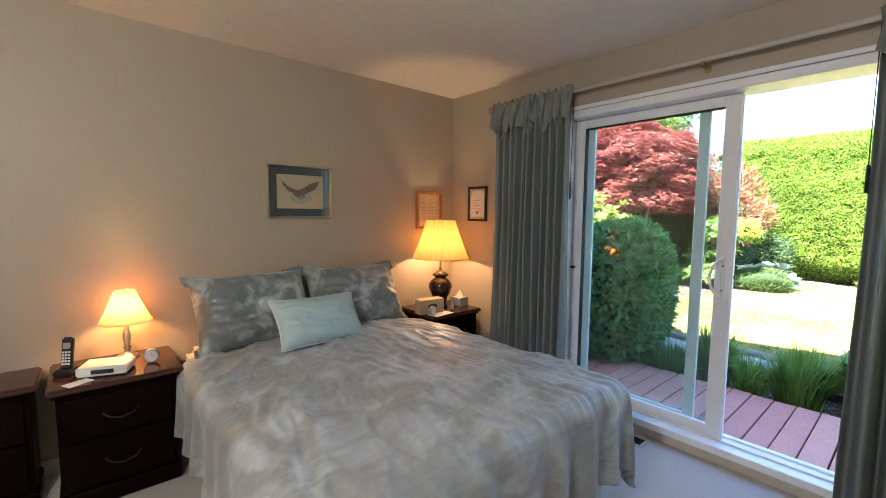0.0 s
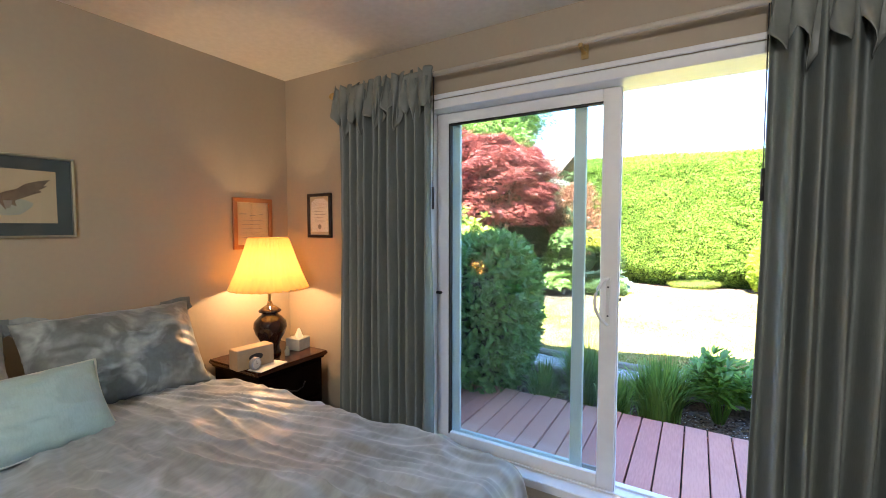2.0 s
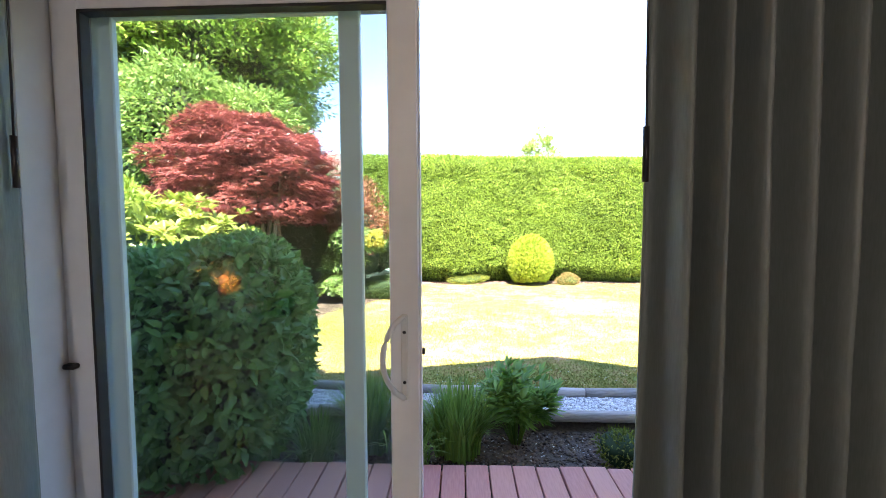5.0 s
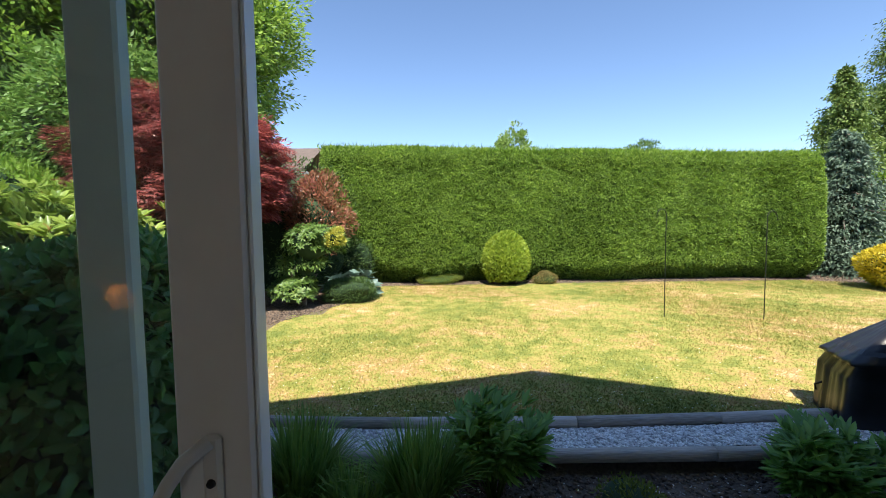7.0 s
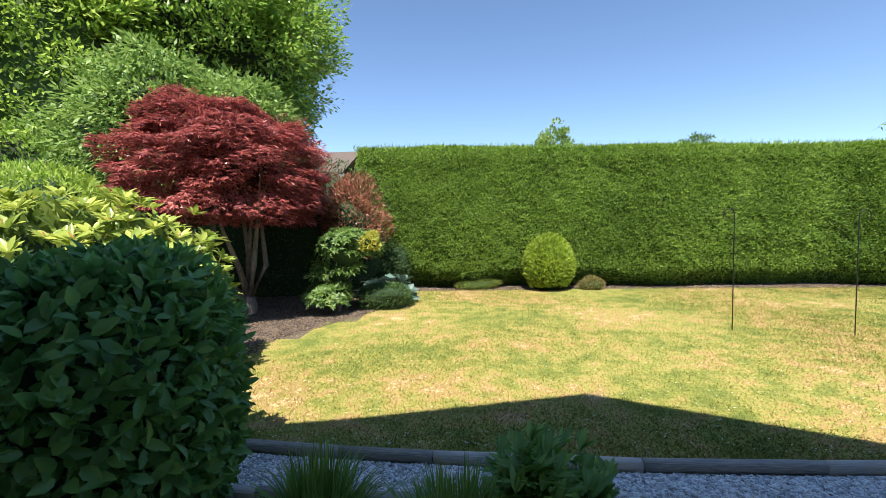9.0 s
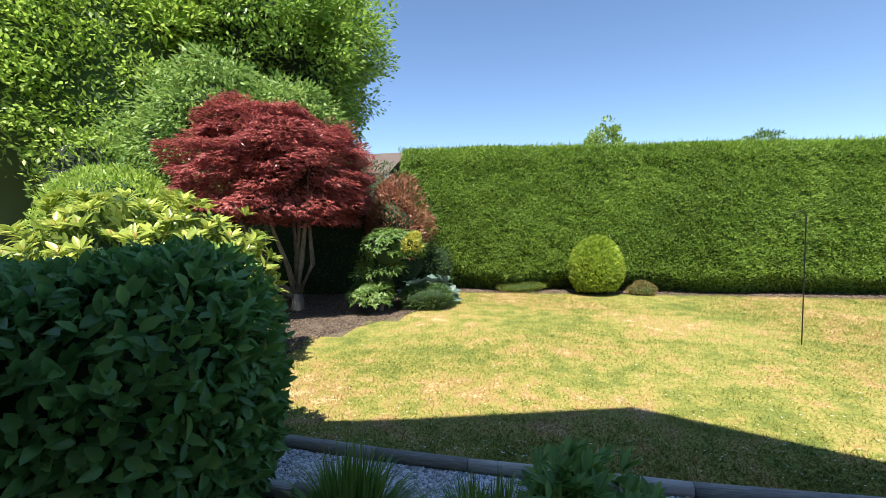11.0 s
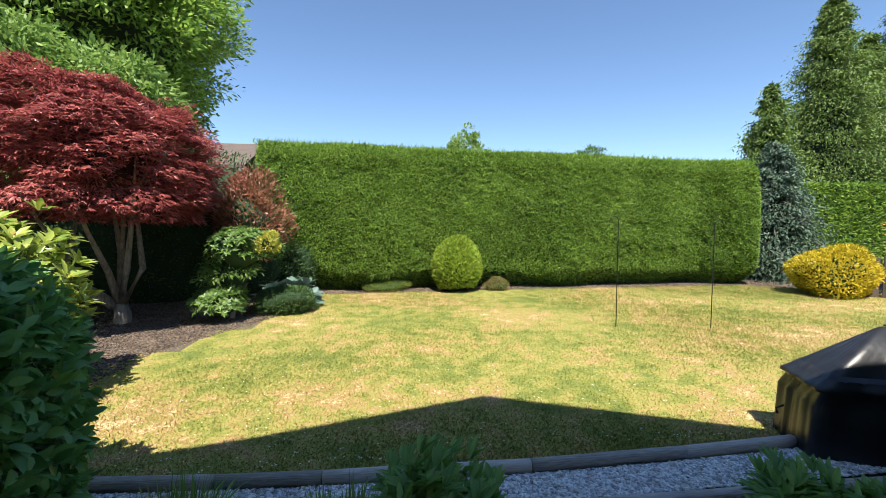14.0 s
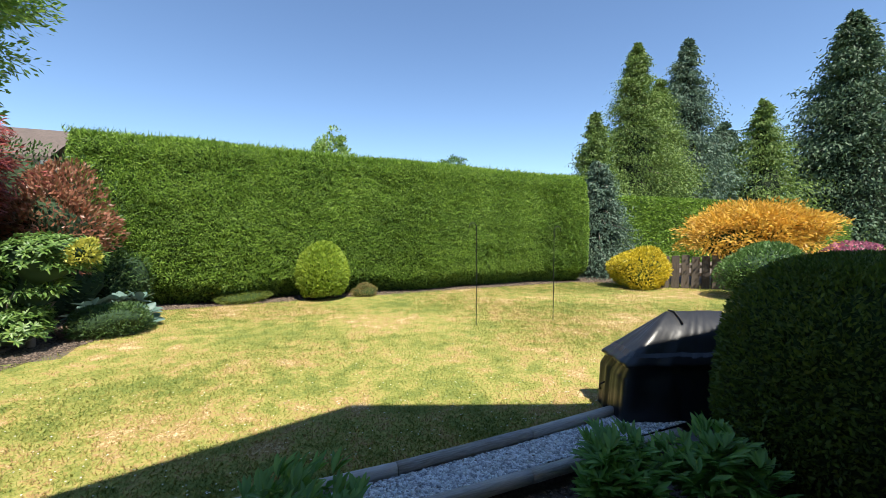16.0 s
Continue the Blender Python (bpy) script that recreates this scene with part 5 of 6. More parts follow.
def big_hedge():
    rng = np.random.default_rng(5)
    x0, x1 = -3.5, 8.55
    hd = thing("hedge", "tall clipped green cedar hedge with a wispy top", "hedge", (2.5, 12.6, -0.07))
    o_ = np.array(hd.location)

    def shape(s, t):
        """s along, t from the foot of the front over the top to the back: a point and its outward direction."""
        x = x0 + (x1 - x0) * s
        H = hedge_top(x)
        y = hedge_line(x)
        b = 0.10 * math.sin(x * 1.3) + 0.06 * math.sin(x * 2.9 + 1)
        if t < 0.72:
            q = t / 0.72
            z = -0.08 + (H + 0.08) * q
            under = 0.42 * max(0, 1 - q / 0.16) ** 1.5
            belly = -0.16 * math.sin(min(q / 0.85, 1) * math.pi) - 0.05
            yy = y + under + belly * 0.8 + b + 0.22 * max(0, (q - 0.9) / 0.1) ** 2
            nrm = (0, -1, 0.15 - 0.9 * max(0, 1 - q / 0.14) + 1.2 * max(0, (q - 0.9) / 0.1))
        else:
            q = (t - 0.72) / 0.28
            yy = y + 0.22 + q * 1.3 + b
            z = H + 0.02 * math.sin(x * 3)
            nrm = (0, 0, 1)
        end = 0.35
        if s > 0.97:
            k = (s - 0.97) / 0.03
            yy += 0.5 * k * k
            nrm = (k * 1.5, nrm[1], nrm[2])
        if s < 0.03:
            k = (0.03 - s) / 0.03
            yy += 0.5 * k * k
            nrm = (-k * 1.5, nrm[1], nrm[2])
        lump = 0.05 * noise.noise((x * 2.2, z * 2.2, 0)) + 0.03 * noise.noise((x * 6, z * 6, 3)) + 0.035 * noise.noise((x * 8, z * 13, 5))
        return np.array((x, yy - lump, z)), np.array(nrm, float)

    ns, nt = 240, 90
    V = []
    for i in range(ns + 1):
        for j in range(nt + 1):
            p, nr = shape(i / ns, j / nt)
            p = p + np.array([0, 0.05, -0.03 if j / nt > 0.7 else 0]) + 0.03 * noise.noise(tuple(p * 14))
            V.append(p - o_)
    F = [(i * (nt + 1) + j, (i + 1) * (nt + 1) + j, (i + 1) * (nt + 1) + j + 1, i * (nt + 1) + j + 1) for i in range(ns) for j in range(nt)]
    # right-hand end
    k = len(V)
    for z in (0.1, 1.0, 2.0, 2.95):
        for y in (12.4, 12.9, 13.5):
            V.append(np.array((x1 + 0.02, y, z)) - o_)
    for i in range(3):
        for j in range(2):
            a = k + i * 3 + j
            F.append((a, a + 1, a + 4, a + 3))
    # dark sheet just under the leaves, coloured as the hedge's inner shade
    put("inner_foliage", mesh_of("hedge_shade", V, F, M["hedge_shade"], True), hd)
    n = 250000
    S, T = rng.random(n), rng.random(n) ** 0.85 * 0.86
    P, Nn = [], []
    for s, t in zip(S, T):
        p, nr = shape(s, t)
        P.append(p)
        Nn.append(nr)
    P, Nn = np.array(P), unit(np.array(Nn))
    side = rng.normal(size=(n, 3))
    big = np.array([noise.noise((p[0] * 1.1, p[2] * 1.1, 7)) for p in P])
    D = Nn * 0.55 + side * 0.5 + np.stack([big * 0.7, np.zeros(n), np.full(n, 0.15)], 1)
    P = P - o_ - Nn * rng.random(n)[:, None] * 0.05
    top = T > 0.70
    L = np.where(top, rng.uniform(0.05, 0.12, n), rng.uniform(0.035, 0.07, n))
    put("leaves", kite_mesh("hedge_leaves", P, D, Nn + rng.normal(size=(n, 3)) * 0.5 + [0, 0, 0.5], L, 0.019, M["hedge_leaf"]), hd)
    # end face
    n = 9000
    P = np.stack([x1 - 0.06 + 0.1 * rng.random(n), rng.uniform(12.35, 13.6, n), rng.uniform(0.1, 2.98, n)], 1) - o_
    put("leaves", kite_mesh("hedge_end", P, rng.normal(size=(n, 3)) * 0.6 + [0.8, 0, 0.1], rng.normal(size=(n, 3)) + [1, 0, 0.3], 0.07, 0.028, M["hedge_leaf"]), hd)
    # wisps on top
    n = 3600
    X = rng.uniform(x0, x1, n)
    P = np.stack([X, [hedge_line(x) + 0.1 + rng.random() * 0.6 for x in X], [hedge_top(x) - 0.02 for x in X]], 1) - o_
    D = rng.normal(size=(n, 3)) * 0.35 + [0.25, 0, 1]
    put("new_growth", kite_mesh("hedge_wisps", P, D, rng.normal(size=(n, 3)), rng.uniform(0.06, 0.20, n), 0.014, M["hedge_leaf"]), hd, kind="stuff")
    stems = []
    for i in range(14):
        x = x0 + 0.5 + i * 0.85
        stems.append(tube([(x - o_[0], 0.35, -0.05), (x - o_[0] + 0.05, 0.4, 1.2)], [0.06, 0.04], 6))
    v, f = joined(stems)
    put("stem", mesh_of("stem", v, f, M["bark"]), hd, kind="stuff")


big_hedge()

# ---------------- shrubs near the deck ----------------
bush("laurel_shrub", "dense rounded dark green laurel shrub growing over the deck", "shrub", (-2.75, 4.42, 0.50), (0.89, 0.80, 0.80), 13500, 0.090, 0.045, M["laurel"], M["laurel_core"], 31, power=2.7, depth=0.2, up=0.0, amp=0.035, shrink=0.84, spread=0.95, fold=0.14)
# under-leaves in the shaded colour, below the paler rosettes
bush("rhododendron", "sunlit yellow-green rhododendron with rust-coloured spent buds", "shrub", (-4.32, 6.35, 0.70), (1.0, 0.8, 0.84), 2200, 0.14, 0.052, M["rhodo_shaded"], M["laurel_core"], 32, power=2.4, depth=0.3, up=0.5, amp=0.07, shrink=0.8)


def whorls(name, label, parent_c, r, n, per, L, Wd, mat, bud, seed, power=2.4):
    """Rosettes of long leaves on a shrub's outside, each with a bud."""
    rng = np.random.default_rng(seed)
    U = sphere_points(n, rng)
    U[:, 2] = np.abs(U[:, 2]) * 1.0 - 0.15
    U = unit(U)
    s = (np.abs(U) ** power).sum(1) ** (-1 / power)
    C = U * s[:, None] * np.array(r) * rng.uniform(0.88, 1.18, n)[:, None]
    P, D, N, B = [], [], [], []
    for c, u in zip(C, U):
        ax = unit((u * 0.6 + np.array([0, 0, 0.8]))[None])[0]
        a = unit(np.cross(ax, [0.3, 0.9, 0.1])[None])[0]
        b = np.cross(ax, a)
        for k in range(per):
            t = 6.28 * k / per + rng.random()
            d = a * math.cos(t) + b * math.sin(t)
            P.append(c + d * 0.008)
            D.append(d + ax * rng.uniform(0.2, 1.3))
            N.append(ax - d * 0.3)
        B.append(c + ax * 0.02)
    P, D, N = np.array(P), np.array(D), np.array(N)
    k = len(P)
    ob = thing(name, label, "shrub", parent_c)
    put("leaves", leaf_mesh(name, P, D, N, L * rng.uniform(0.7, 1.15, k), Wd * rng.uniform(0.8, 1.1, k), mat, 0.18, 0.12, 0.5), ob)
    if bud is not None:
        B = np.repeat(np.array(B)[::2], 5, 0) + rng.normal(size=(len(B[::2]) * 5, 3)) * 0.012
        put("spent_flowers", kite_mesh(name + "_buds", B, rng.normal(size=B.shape) + [0, 0, 1], rng.normal(size=B.shape), 0.045, 0.013, bud), ob, kind="stuff")
    return ob


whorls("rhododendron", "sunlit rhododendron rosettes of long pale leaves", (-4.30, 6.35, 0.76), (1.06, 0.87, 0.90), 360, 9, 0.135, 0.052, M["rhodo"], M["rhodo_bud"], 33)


def clump_of_blades(name, label, c, r, n, L, mat, seed, fans=12):
    """A clump of leaf fans, each with its own arching blades."""
    rng = np.random.default_rng(seed)
    ob = thing(name, label, "ornamental grass", c)
    for g in range(fans):
        vs, fs = [], []
        ga, gb = 6.28 * g / fans + rng.uniform(-0.3, 0.3), rng.uniform(0, 1) ** 0.6
        root = np.array([math.cos(ga) * r * 0.28 * gb, math.sin(ga) * r * 0.28 * gb, 0.0])
        for i in range(n // fans):
            a = ga + rng.normal(0, 0.75)
            p = root + np.array([rng.normal(0, 0.015), rng.normal(0, 0.015), 0.0])
            l = L * rng.uniform(0.65, 1.1)
            out = np.array([math.cos(a), math.sin(a), 0])
            lean = rng.uniform(0.1, 1.0) * (0.4 + gb)
            w = rng.uniform(0.005, 0.009)
            side = np.array([-out[1], out[0], 0]) * w
            k = len(vs)
            for s in range(6):
                q = s / 5
                pt = p + out * (lean * l * 0.55 * q ** 1.6) + np.array([0, 0, l * (q - 0.42 * lean * q ** 2.4)])
                ww = 1 - q ** 2.5
                vs += [pt - side * ww, pt + side * ww]
            for s in range(5):
                fs.append((k + 2 * s, k + 2 * s + 1, k + 2 * s + 3, k + 2 * s + 2))
        put("leaf_fan", mesh_of("leaf_fan", vs, fs, mat, True), ob)
    return ob


clump_of_blades("daylily", "arching green daylily clump in the bed by the deck", (-0.78, 4.42, ZS), 0.45, 750, 0.60, M["blade"], 41)
clump_of_blades("daylily", "dark green daylily clump beside the laurel", (-1.42, 4.50, ZS), 0.42, 700, 0.62, M["blade"], 42)
clump_of_blades("daylily", "small daylily clump under the laurel", (-1.72, 4.32, ZS), 0.28, 330, 0.42, M["blade"], 43)
clump_of_blades("daylily", "daylily blades at the path's edge", (-1.10, 4.30, ZS), 0.3, 300, 0.45, M["blade"], 44)


def peony(name, label, c, r, h, stems, seed):
    """Upright stems carrying long three-part leaves."""
    rng = np.random.default_rng(seed)
    ob = thing(name, label, "perennial", c)
    tubes, P, D, N = [], [], [], []
    for i in range(stems):
        a, b = rng.uniform(0, 6.28), rng.random() ** 0.6
        out = np.array([math.cos(a), math.sin(a), 0])
        top = out * r * b + np.array([0, 0, h * (1.05 - 0.35 * b * b) * rng.uniform(0.75, 1.05)])
        mid = out * r * b * 0.35 + np.array([0, 0, top[2] * 0.55])
        tubes.append(tube([out * 0.03 * b, mid, top], [0.005, 0.004, 0.002], 5))
        for k in range(9):
            q = 0.35 + 0.65 * k / 8
            p = (mid + (top - mid) * ((q - 0.35) / 0.65))
            t = k * 2.4 + rng.random()
            d = np.array([math.cos(t), math.sin(t), 0.35 + 0.6 * (q > 0.85)])
            for s in (-0.55, 0, 0.55, -0.25, 0.25):
                dd = np.array([d[0] * math.cos(s) - d[1] * math.sin(s), d[0] * math.sin(s) + d[1] * math.cos(s), d[2] + rng.normal(0, 0.2)])
                P.append(p + d * 0.035)
                D.append(dd)
                N.append(np.array([0, 0, 1.0]) + rng.normal(size=3) * 0.25)
    v, f = joined(tubes)
    put("stems", mesh_of("stems", v, f, M["peony"], True), ob)
    k = len(P)
    put("leaves", leaf_mesh(name, np.array(P), np.array(D), np.array(N), rng.uniform(0.08, 0.14, k), rng.uniform(0.022, 0.036, k), M["peony"], 0.2, 0.2), ob)
    return ob


peony("peony", "leafy green peony in the bed before the deck", (-0.36, 4.62, ZS), 0.29, 0.50, 40, 51)
peony("peony", "broad dark green peony by the covered barbecue", (1.36, 4.42, ZS), 0.28, 0.40, 40, 52)
peony("peony", "peony stems beside the clipped yew", (1.80, 4.18, ZS), 0.30, 0.42, 26, 53)
bush("low_shrub", "small round bright green shrub by the deck", "shrub", (0.33, 4.36, -0.08), (0.17, 0.17, 0.12), 900, 0.03, 0.012, M["matgreen"], M["laurel_core"], 54, flat=True)

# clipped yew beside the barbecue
bush("clipped_yew", "large round clipped yew, its top catching the sun", "shrub", (3.18, 4.07, 0.50), (0.92, 0.68, 0.80), 46000, 0.042, 0.017, M["yew"], M["hedge_shade"], 55, power=3.0, depth=0.07, up=0.3, amp=0.02, flat=True, shrink=0.93, spread=0.9)

# golden egg-shaped shrub, mats and stones at the hedge
bush("clipped_shrub", "golden green clipped egg-shaped shrub before the hedge", "shrub", (0.96, 12.0, 0.49), (0.52, 0.50, 0.64), 11000, 0.075, 0.032, M["box_leaf"], M["hedge_shade"], 61, power=1.85, depth=0.08, up=0.6, amp=0.02, shrink=0.9)
bush("heather", "low flat green heather mat", "shrub", (-0.62, 12.35, 0.02), (0.58, 0.35, 0.15), 6000, 0.045, 0.010, M["matgreen"], M["hedge_shade"], 62, flat=True, depth=0.1, up=0.6)
bush("heather", "small russet and green heather", "shrub", (1.88, 12.0, 0.02), (0.26, 0.22, 0.17), 2500, 0.04, 0.010, M["matrust"], M["hedge_shade"], 63, flat=True, depth=0.1, up=0.6)
bush("low_shrub", "low dark green shrub at the lawn's edge", "shrub", (-2.28, 10.15, 0.12), (0.48, 0.36, 0.24), 6000, 0.045, 0.014, M["lowgreen"], M["laurel_core"], 64, flat=True, power=2.8)
whorls("hosta", "blue-green hosta behind the low shrub", (-2.35, 10.75, 0.05), (0.42, 0.3, 0.28), 16, 8, 0.24, 0.13, M["hosta"], None, 65)


def tree(name, label, base, h_trunk, forks, crown_c, crown_r, clumps, per, L, Wd, mat, core, seed, clump_r=0.5, droop=0.0, flat=False, trunk_r=0.12, core_shrink=0.62, layer=0.5, category="tree", shell=0.45, power=2.0, bark=None, low=-0.45):
    """A trunk with limbs to its crown, and a crown of leaf clumps with gaps."""
    rng = np.random.default_rng(seed)
    ob = thing(name, label, category, base)
    cc = np.array(crown_c) - np.array(base)
    U = sphere_points(clumps, rng)
    U[:, 2] = np.where(U[:, 2] < low, -U[:, 2] * 0.6, U[:, 2])
    s = (np.abs(U) ** power).sum(1) ** (-1 / power)
    R = (1 - shell * rng.random(clumps) ** 1.4) * lumpy(U, np.random.default_rng(seed + 1), 0.10)
    C = cc + U * (s * R)[:, None] * np.array(crown_r)
    idx = np.repeat(np.arange(clumps), per)
    n = len(idx)
    V = sphere_points(n, rng)
    rad = rng.random(n) ** 0.4
    size = clump_r * rng.uniform(0.6, 1.25, clumps)[idx]
    off = V * (rad * size)[:, None] * np.array([1, 1, layer])
    P = C[idx] + off
    D = V * 0.5 + U[idx] * 0.5 + rng.normal(size=(n, 3)) * 0.35 + [0, 0, 0.1 - droop]
    N = U[idx] * 0.5 + rng.normal(size=(n, 3)) * 0.5 + [0, 0, 0.8]
    fn = kite_mesh if flat else leaf_mesh
    put("crown", fn(name + "_crown", P, D, N, L * rng.uniform(0.6, 1.2, n), Wd * rng.uniform(0.7, 1.15, n), mat), ob)
    # core coloured as the shade that shows through the crown's gaps
    if core is not None:
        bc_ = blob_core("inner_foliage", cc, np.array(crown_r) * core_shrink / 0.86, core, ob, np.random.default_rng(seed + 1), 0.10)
    pieces = [tube([(0, 0, -0.15), (0.02, 0.01, h_trunk * 0.5), (0.0, 0.0, h_trunk)], [trunk_r * 1.25, trunk_r, trunk_r * 0.85], 9)]
    for k in range(forks):
        a = 6.28 * k / forks + rng.random() * 0.6
        e = cc + np.array([math.cos(a) * crown_r[0] * 0.6, math.sin(a) * crown_r[1] * 0.6, rng.uniform(-0.3, 0.4) * crown_r[2]])
        m1 = np.array([0, 0, h_trunk]) * 0.72 + e * 0.28 + rng.normal(size=3) * 0.05 * (1 + 3 * (h_trunk < 0.5))
        m2 = np.array([0, 0, h_trunk]) * 0.35 + e * 0.65 + rng.normal(size=3) * 0.08
        pieces.append(tube([(0, 0, h_trunk * 0.75), m1, m2, e], [trunk_r * 0.6, trunk_r * 0.42, trunk_r * 0.25, trunk_r * 0.1], 7))
    for k, (v, f) in enumerate(pieces):
        put("limb" if k else "trunk", mesh_of("limb" if k else "trunk", v, f, bark or M["bark"], True), ob)
    return ob


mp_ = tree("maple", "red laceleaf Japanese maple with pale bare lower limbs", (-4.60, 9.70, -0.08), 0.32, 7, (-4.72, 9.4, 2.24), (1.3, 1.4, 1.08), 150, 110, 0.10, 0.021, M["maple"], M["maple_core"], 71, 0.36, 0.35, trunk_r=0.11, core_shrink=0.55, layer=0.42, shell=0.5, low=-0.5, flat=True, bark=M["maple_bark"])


def laceleaf(parent, c, r, n, L, Wd, mat, seed):
    """Layered fronds: each leaf a star of drooping narrow lobes, on tiers that overlap like shingles."""
    rng = np.random.default_rng(seed)
    U = sphere_points(n, rng)
    low = U[:, 2] < -0.55
    U[low, 2] *= -1
    tier = np.array([noise.noise((u[0] * 2.3, u[1] * 2.3, u[2] * 7.5)) for u in U])
    mass = np.array([noise.noise((u[0] * 3.1 + 9, u[1] * 3.1, u[2] * 4.0)) for u in U])
    keep = tier + 0.5 * mass > -0.30
    U, tier, mass = U[keep], tier[keep], mass[keep]
    n = len(U)
    s = (np.abs(U) ** 2.3).sum(1) ** (-1 / 2.3)
    rad = s * (0.97 + 0.20 * tier + 0.09 * mass) * (1 - 0.16 * rng.random(n) ** 1.5)
    C = U * rad[:, None] * np.array(r) + np.array(c)
    out = unit(U * [1, 1, 0.25] + rng.normal(size=(n, 3)) * 0.25)
    side = unit(np.cross(out, [0.0, 0.0, 1.0]))
    P, D, N, LL = [], [], [], []
    for a, q in ((0.0, 1.0), (0.5, 0.92), (-0.5, 0.92), (1.05, 0.7), (-1.05, 0.7), (1.7, 0.45), (-1.7, 0.45)):
        P.append(C)
        D.append(out * math.cos(a) + side * math.sin(a) + np.array([0, 0, -0.38]) + rng.normal(size=(n, 3)) * 0.14)
        N.append(np.tile([0, 0, 1.0], (n, 1)) + out * 0.5 + rng.normal(size=(n, 3)) * 0.3)
        LL.append(L * q * rng.uniform(0.75, 1.2, n))
    P, D, N, LL = np.concatenate(P), np.concatenate(D), np.concatenate(N), np.concatenate(LL)
    put("fronds", kite_mesh("fronds", P, D, N, LL, Wd, mat), parent)


laceleaf(mp_, (-0.12, -0.30, 2.26), (1.50, 1.55, 1.28), 19000, 0.105, 0.019, M["maple"], 171)
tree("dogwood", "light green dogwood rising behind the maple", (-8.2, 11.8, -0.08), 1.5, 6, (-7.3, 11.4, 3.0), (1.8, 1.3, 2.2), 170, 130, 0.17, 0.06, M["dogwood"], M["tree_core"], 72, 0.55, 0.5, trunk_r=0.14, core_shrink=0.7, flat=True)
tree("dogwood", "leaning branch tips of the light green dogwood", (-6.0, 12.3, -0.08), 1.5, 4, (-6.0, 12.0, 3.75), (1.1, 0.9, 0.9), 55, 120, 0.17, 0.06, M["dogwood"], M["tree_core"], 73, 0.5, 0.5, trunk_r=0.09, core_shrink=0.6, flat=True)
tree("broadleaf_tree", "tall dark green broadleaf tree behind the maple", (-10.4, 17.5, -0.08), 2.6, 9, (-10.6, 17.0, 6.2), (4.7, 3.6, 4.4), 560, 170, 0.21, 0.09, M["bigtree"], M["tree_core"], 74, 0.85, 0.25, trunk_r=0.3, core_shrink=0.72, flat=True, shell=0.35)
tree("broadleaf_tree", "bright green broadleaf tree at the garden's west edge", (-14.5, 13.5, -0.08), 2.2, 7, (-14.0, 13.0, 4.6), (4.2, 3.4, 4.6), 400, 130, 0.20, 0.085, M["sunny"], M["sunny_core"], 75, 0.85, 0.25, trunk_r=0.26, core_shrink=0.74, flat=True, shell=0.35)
bush("tall_shrub", "leafy green shrub behind the rhododendron", "shrub", (-7.4, 8.8, 1.0), (2.0, 1.0, 1.6), 12000, 0.10, 0.04, M["sunny"], M["laurel_core"], 76, flat=True, depth=0.3)
bush("tall_shrub", "tall leafy green shrub filling the west border", "shrub", (-9.9, 11.6, 2.0), (2.4, 1.3, 2.2), 13000, 0.13, 0.055, M["bigtree"], M["tree_core"], 92, flat=True, depth=0.35, amp=0.13)
bush("photinia", "bronze and cream tipped shrub beside the maple", "shrub", (-3.15, 11.1, 1.45), (0.66, 0.6, 0.86), 6500, 0.095, 0.034, M["photinia"], M["laurel_core"], 77, flat=True, depth=0.42, amp=0.13, shrink=0.62)
pi_ = tree("pieris", "layered green pieris with whorled leaves under the maple", (-3.05, 9.80, -0.08), 0.25, 6, (-3.0, 9.8, 0.66), (0.36, 0.34, 0.36), 26, 70, 0.09, 0.028, M["pieris"], M["laurel_core"], 78, 0.2, 0.2, trunk_r=0.04, core_shrink=0.62, layer=0.35, shell=0.4, low=-0.8, category="shrub", bark=M["pale_bark"])


def rosettes(parent, c, r, n, per, L, Wd, mat, seed, flat=0.2):
    """Whorls of leaves over a low rounded mass, its inner shade a dark core."""
    rng = np.random.default_rng(seed)
    U = sphere_points(n, rng)
    U[U[:, 2] < -0.5, 2] *= -1
    R = lumpy(U, np.random.default_rng(seed + 1), 0.10) * (1 - 0.22 * rng.random(n))
    C = U * R[:, None] * np.array(r) + np.array(c)
    ax = unit(U * 0.7 + [0, 0, 0.6] + rng.normal(size=(n, 3)) * 0.2)
    a = unit(np.cross(ax, [0.3, 0.9, 0.1]))
    b = np.cross(ax, a)
    P, D, N = [], [], []
    for k in range(per):
        t = (6.28 * k / per + rng.random(n))[:, None]
        d = a * np.cos(t) + b * np.sin(t)
        P.append(C)
        D.append(d + ax * rng.uniform(0.0, 0.7, (n, 1)))
        N.append(ax - d * flat)
    P, D, N = np.concatenate(P), np.concatenate(D), np.concatenate(N)
    k = len(P)
    put("leaves", leaf_mesh("rosettes", P, D, N, L * rng.uniform(0.7, 1.15, k), Wd * rng.uniform(0.8, 1.1, k), mat, 0.15, 0.15, 0.5), parent)
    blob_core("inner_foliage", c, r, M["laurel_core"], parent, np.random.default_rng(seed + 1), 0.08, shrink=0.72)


rosettes(pi_, (0.24, -0.10, 1.14), (0.54, 0.48, 0.36), 360, 8, 0.085, 0.025, M["pieris"], 178)
rosettes(pi_, (-0.10, -0.20, 0.32), (0.42, 0.38, 0.26), 260, 8, 0.085, 0.025, M["pieris"], 179)
bush("yellow_shrub", "small bright yellow leafed shrub tip", "shrub", (-2.40, 9.55, 1.13), (0.17, 0.16, 0.18), 900, 0.06, 0.026, M["yellow"], M["laurel_core"], 79, flat=True, stem=False, shrink=0.6)
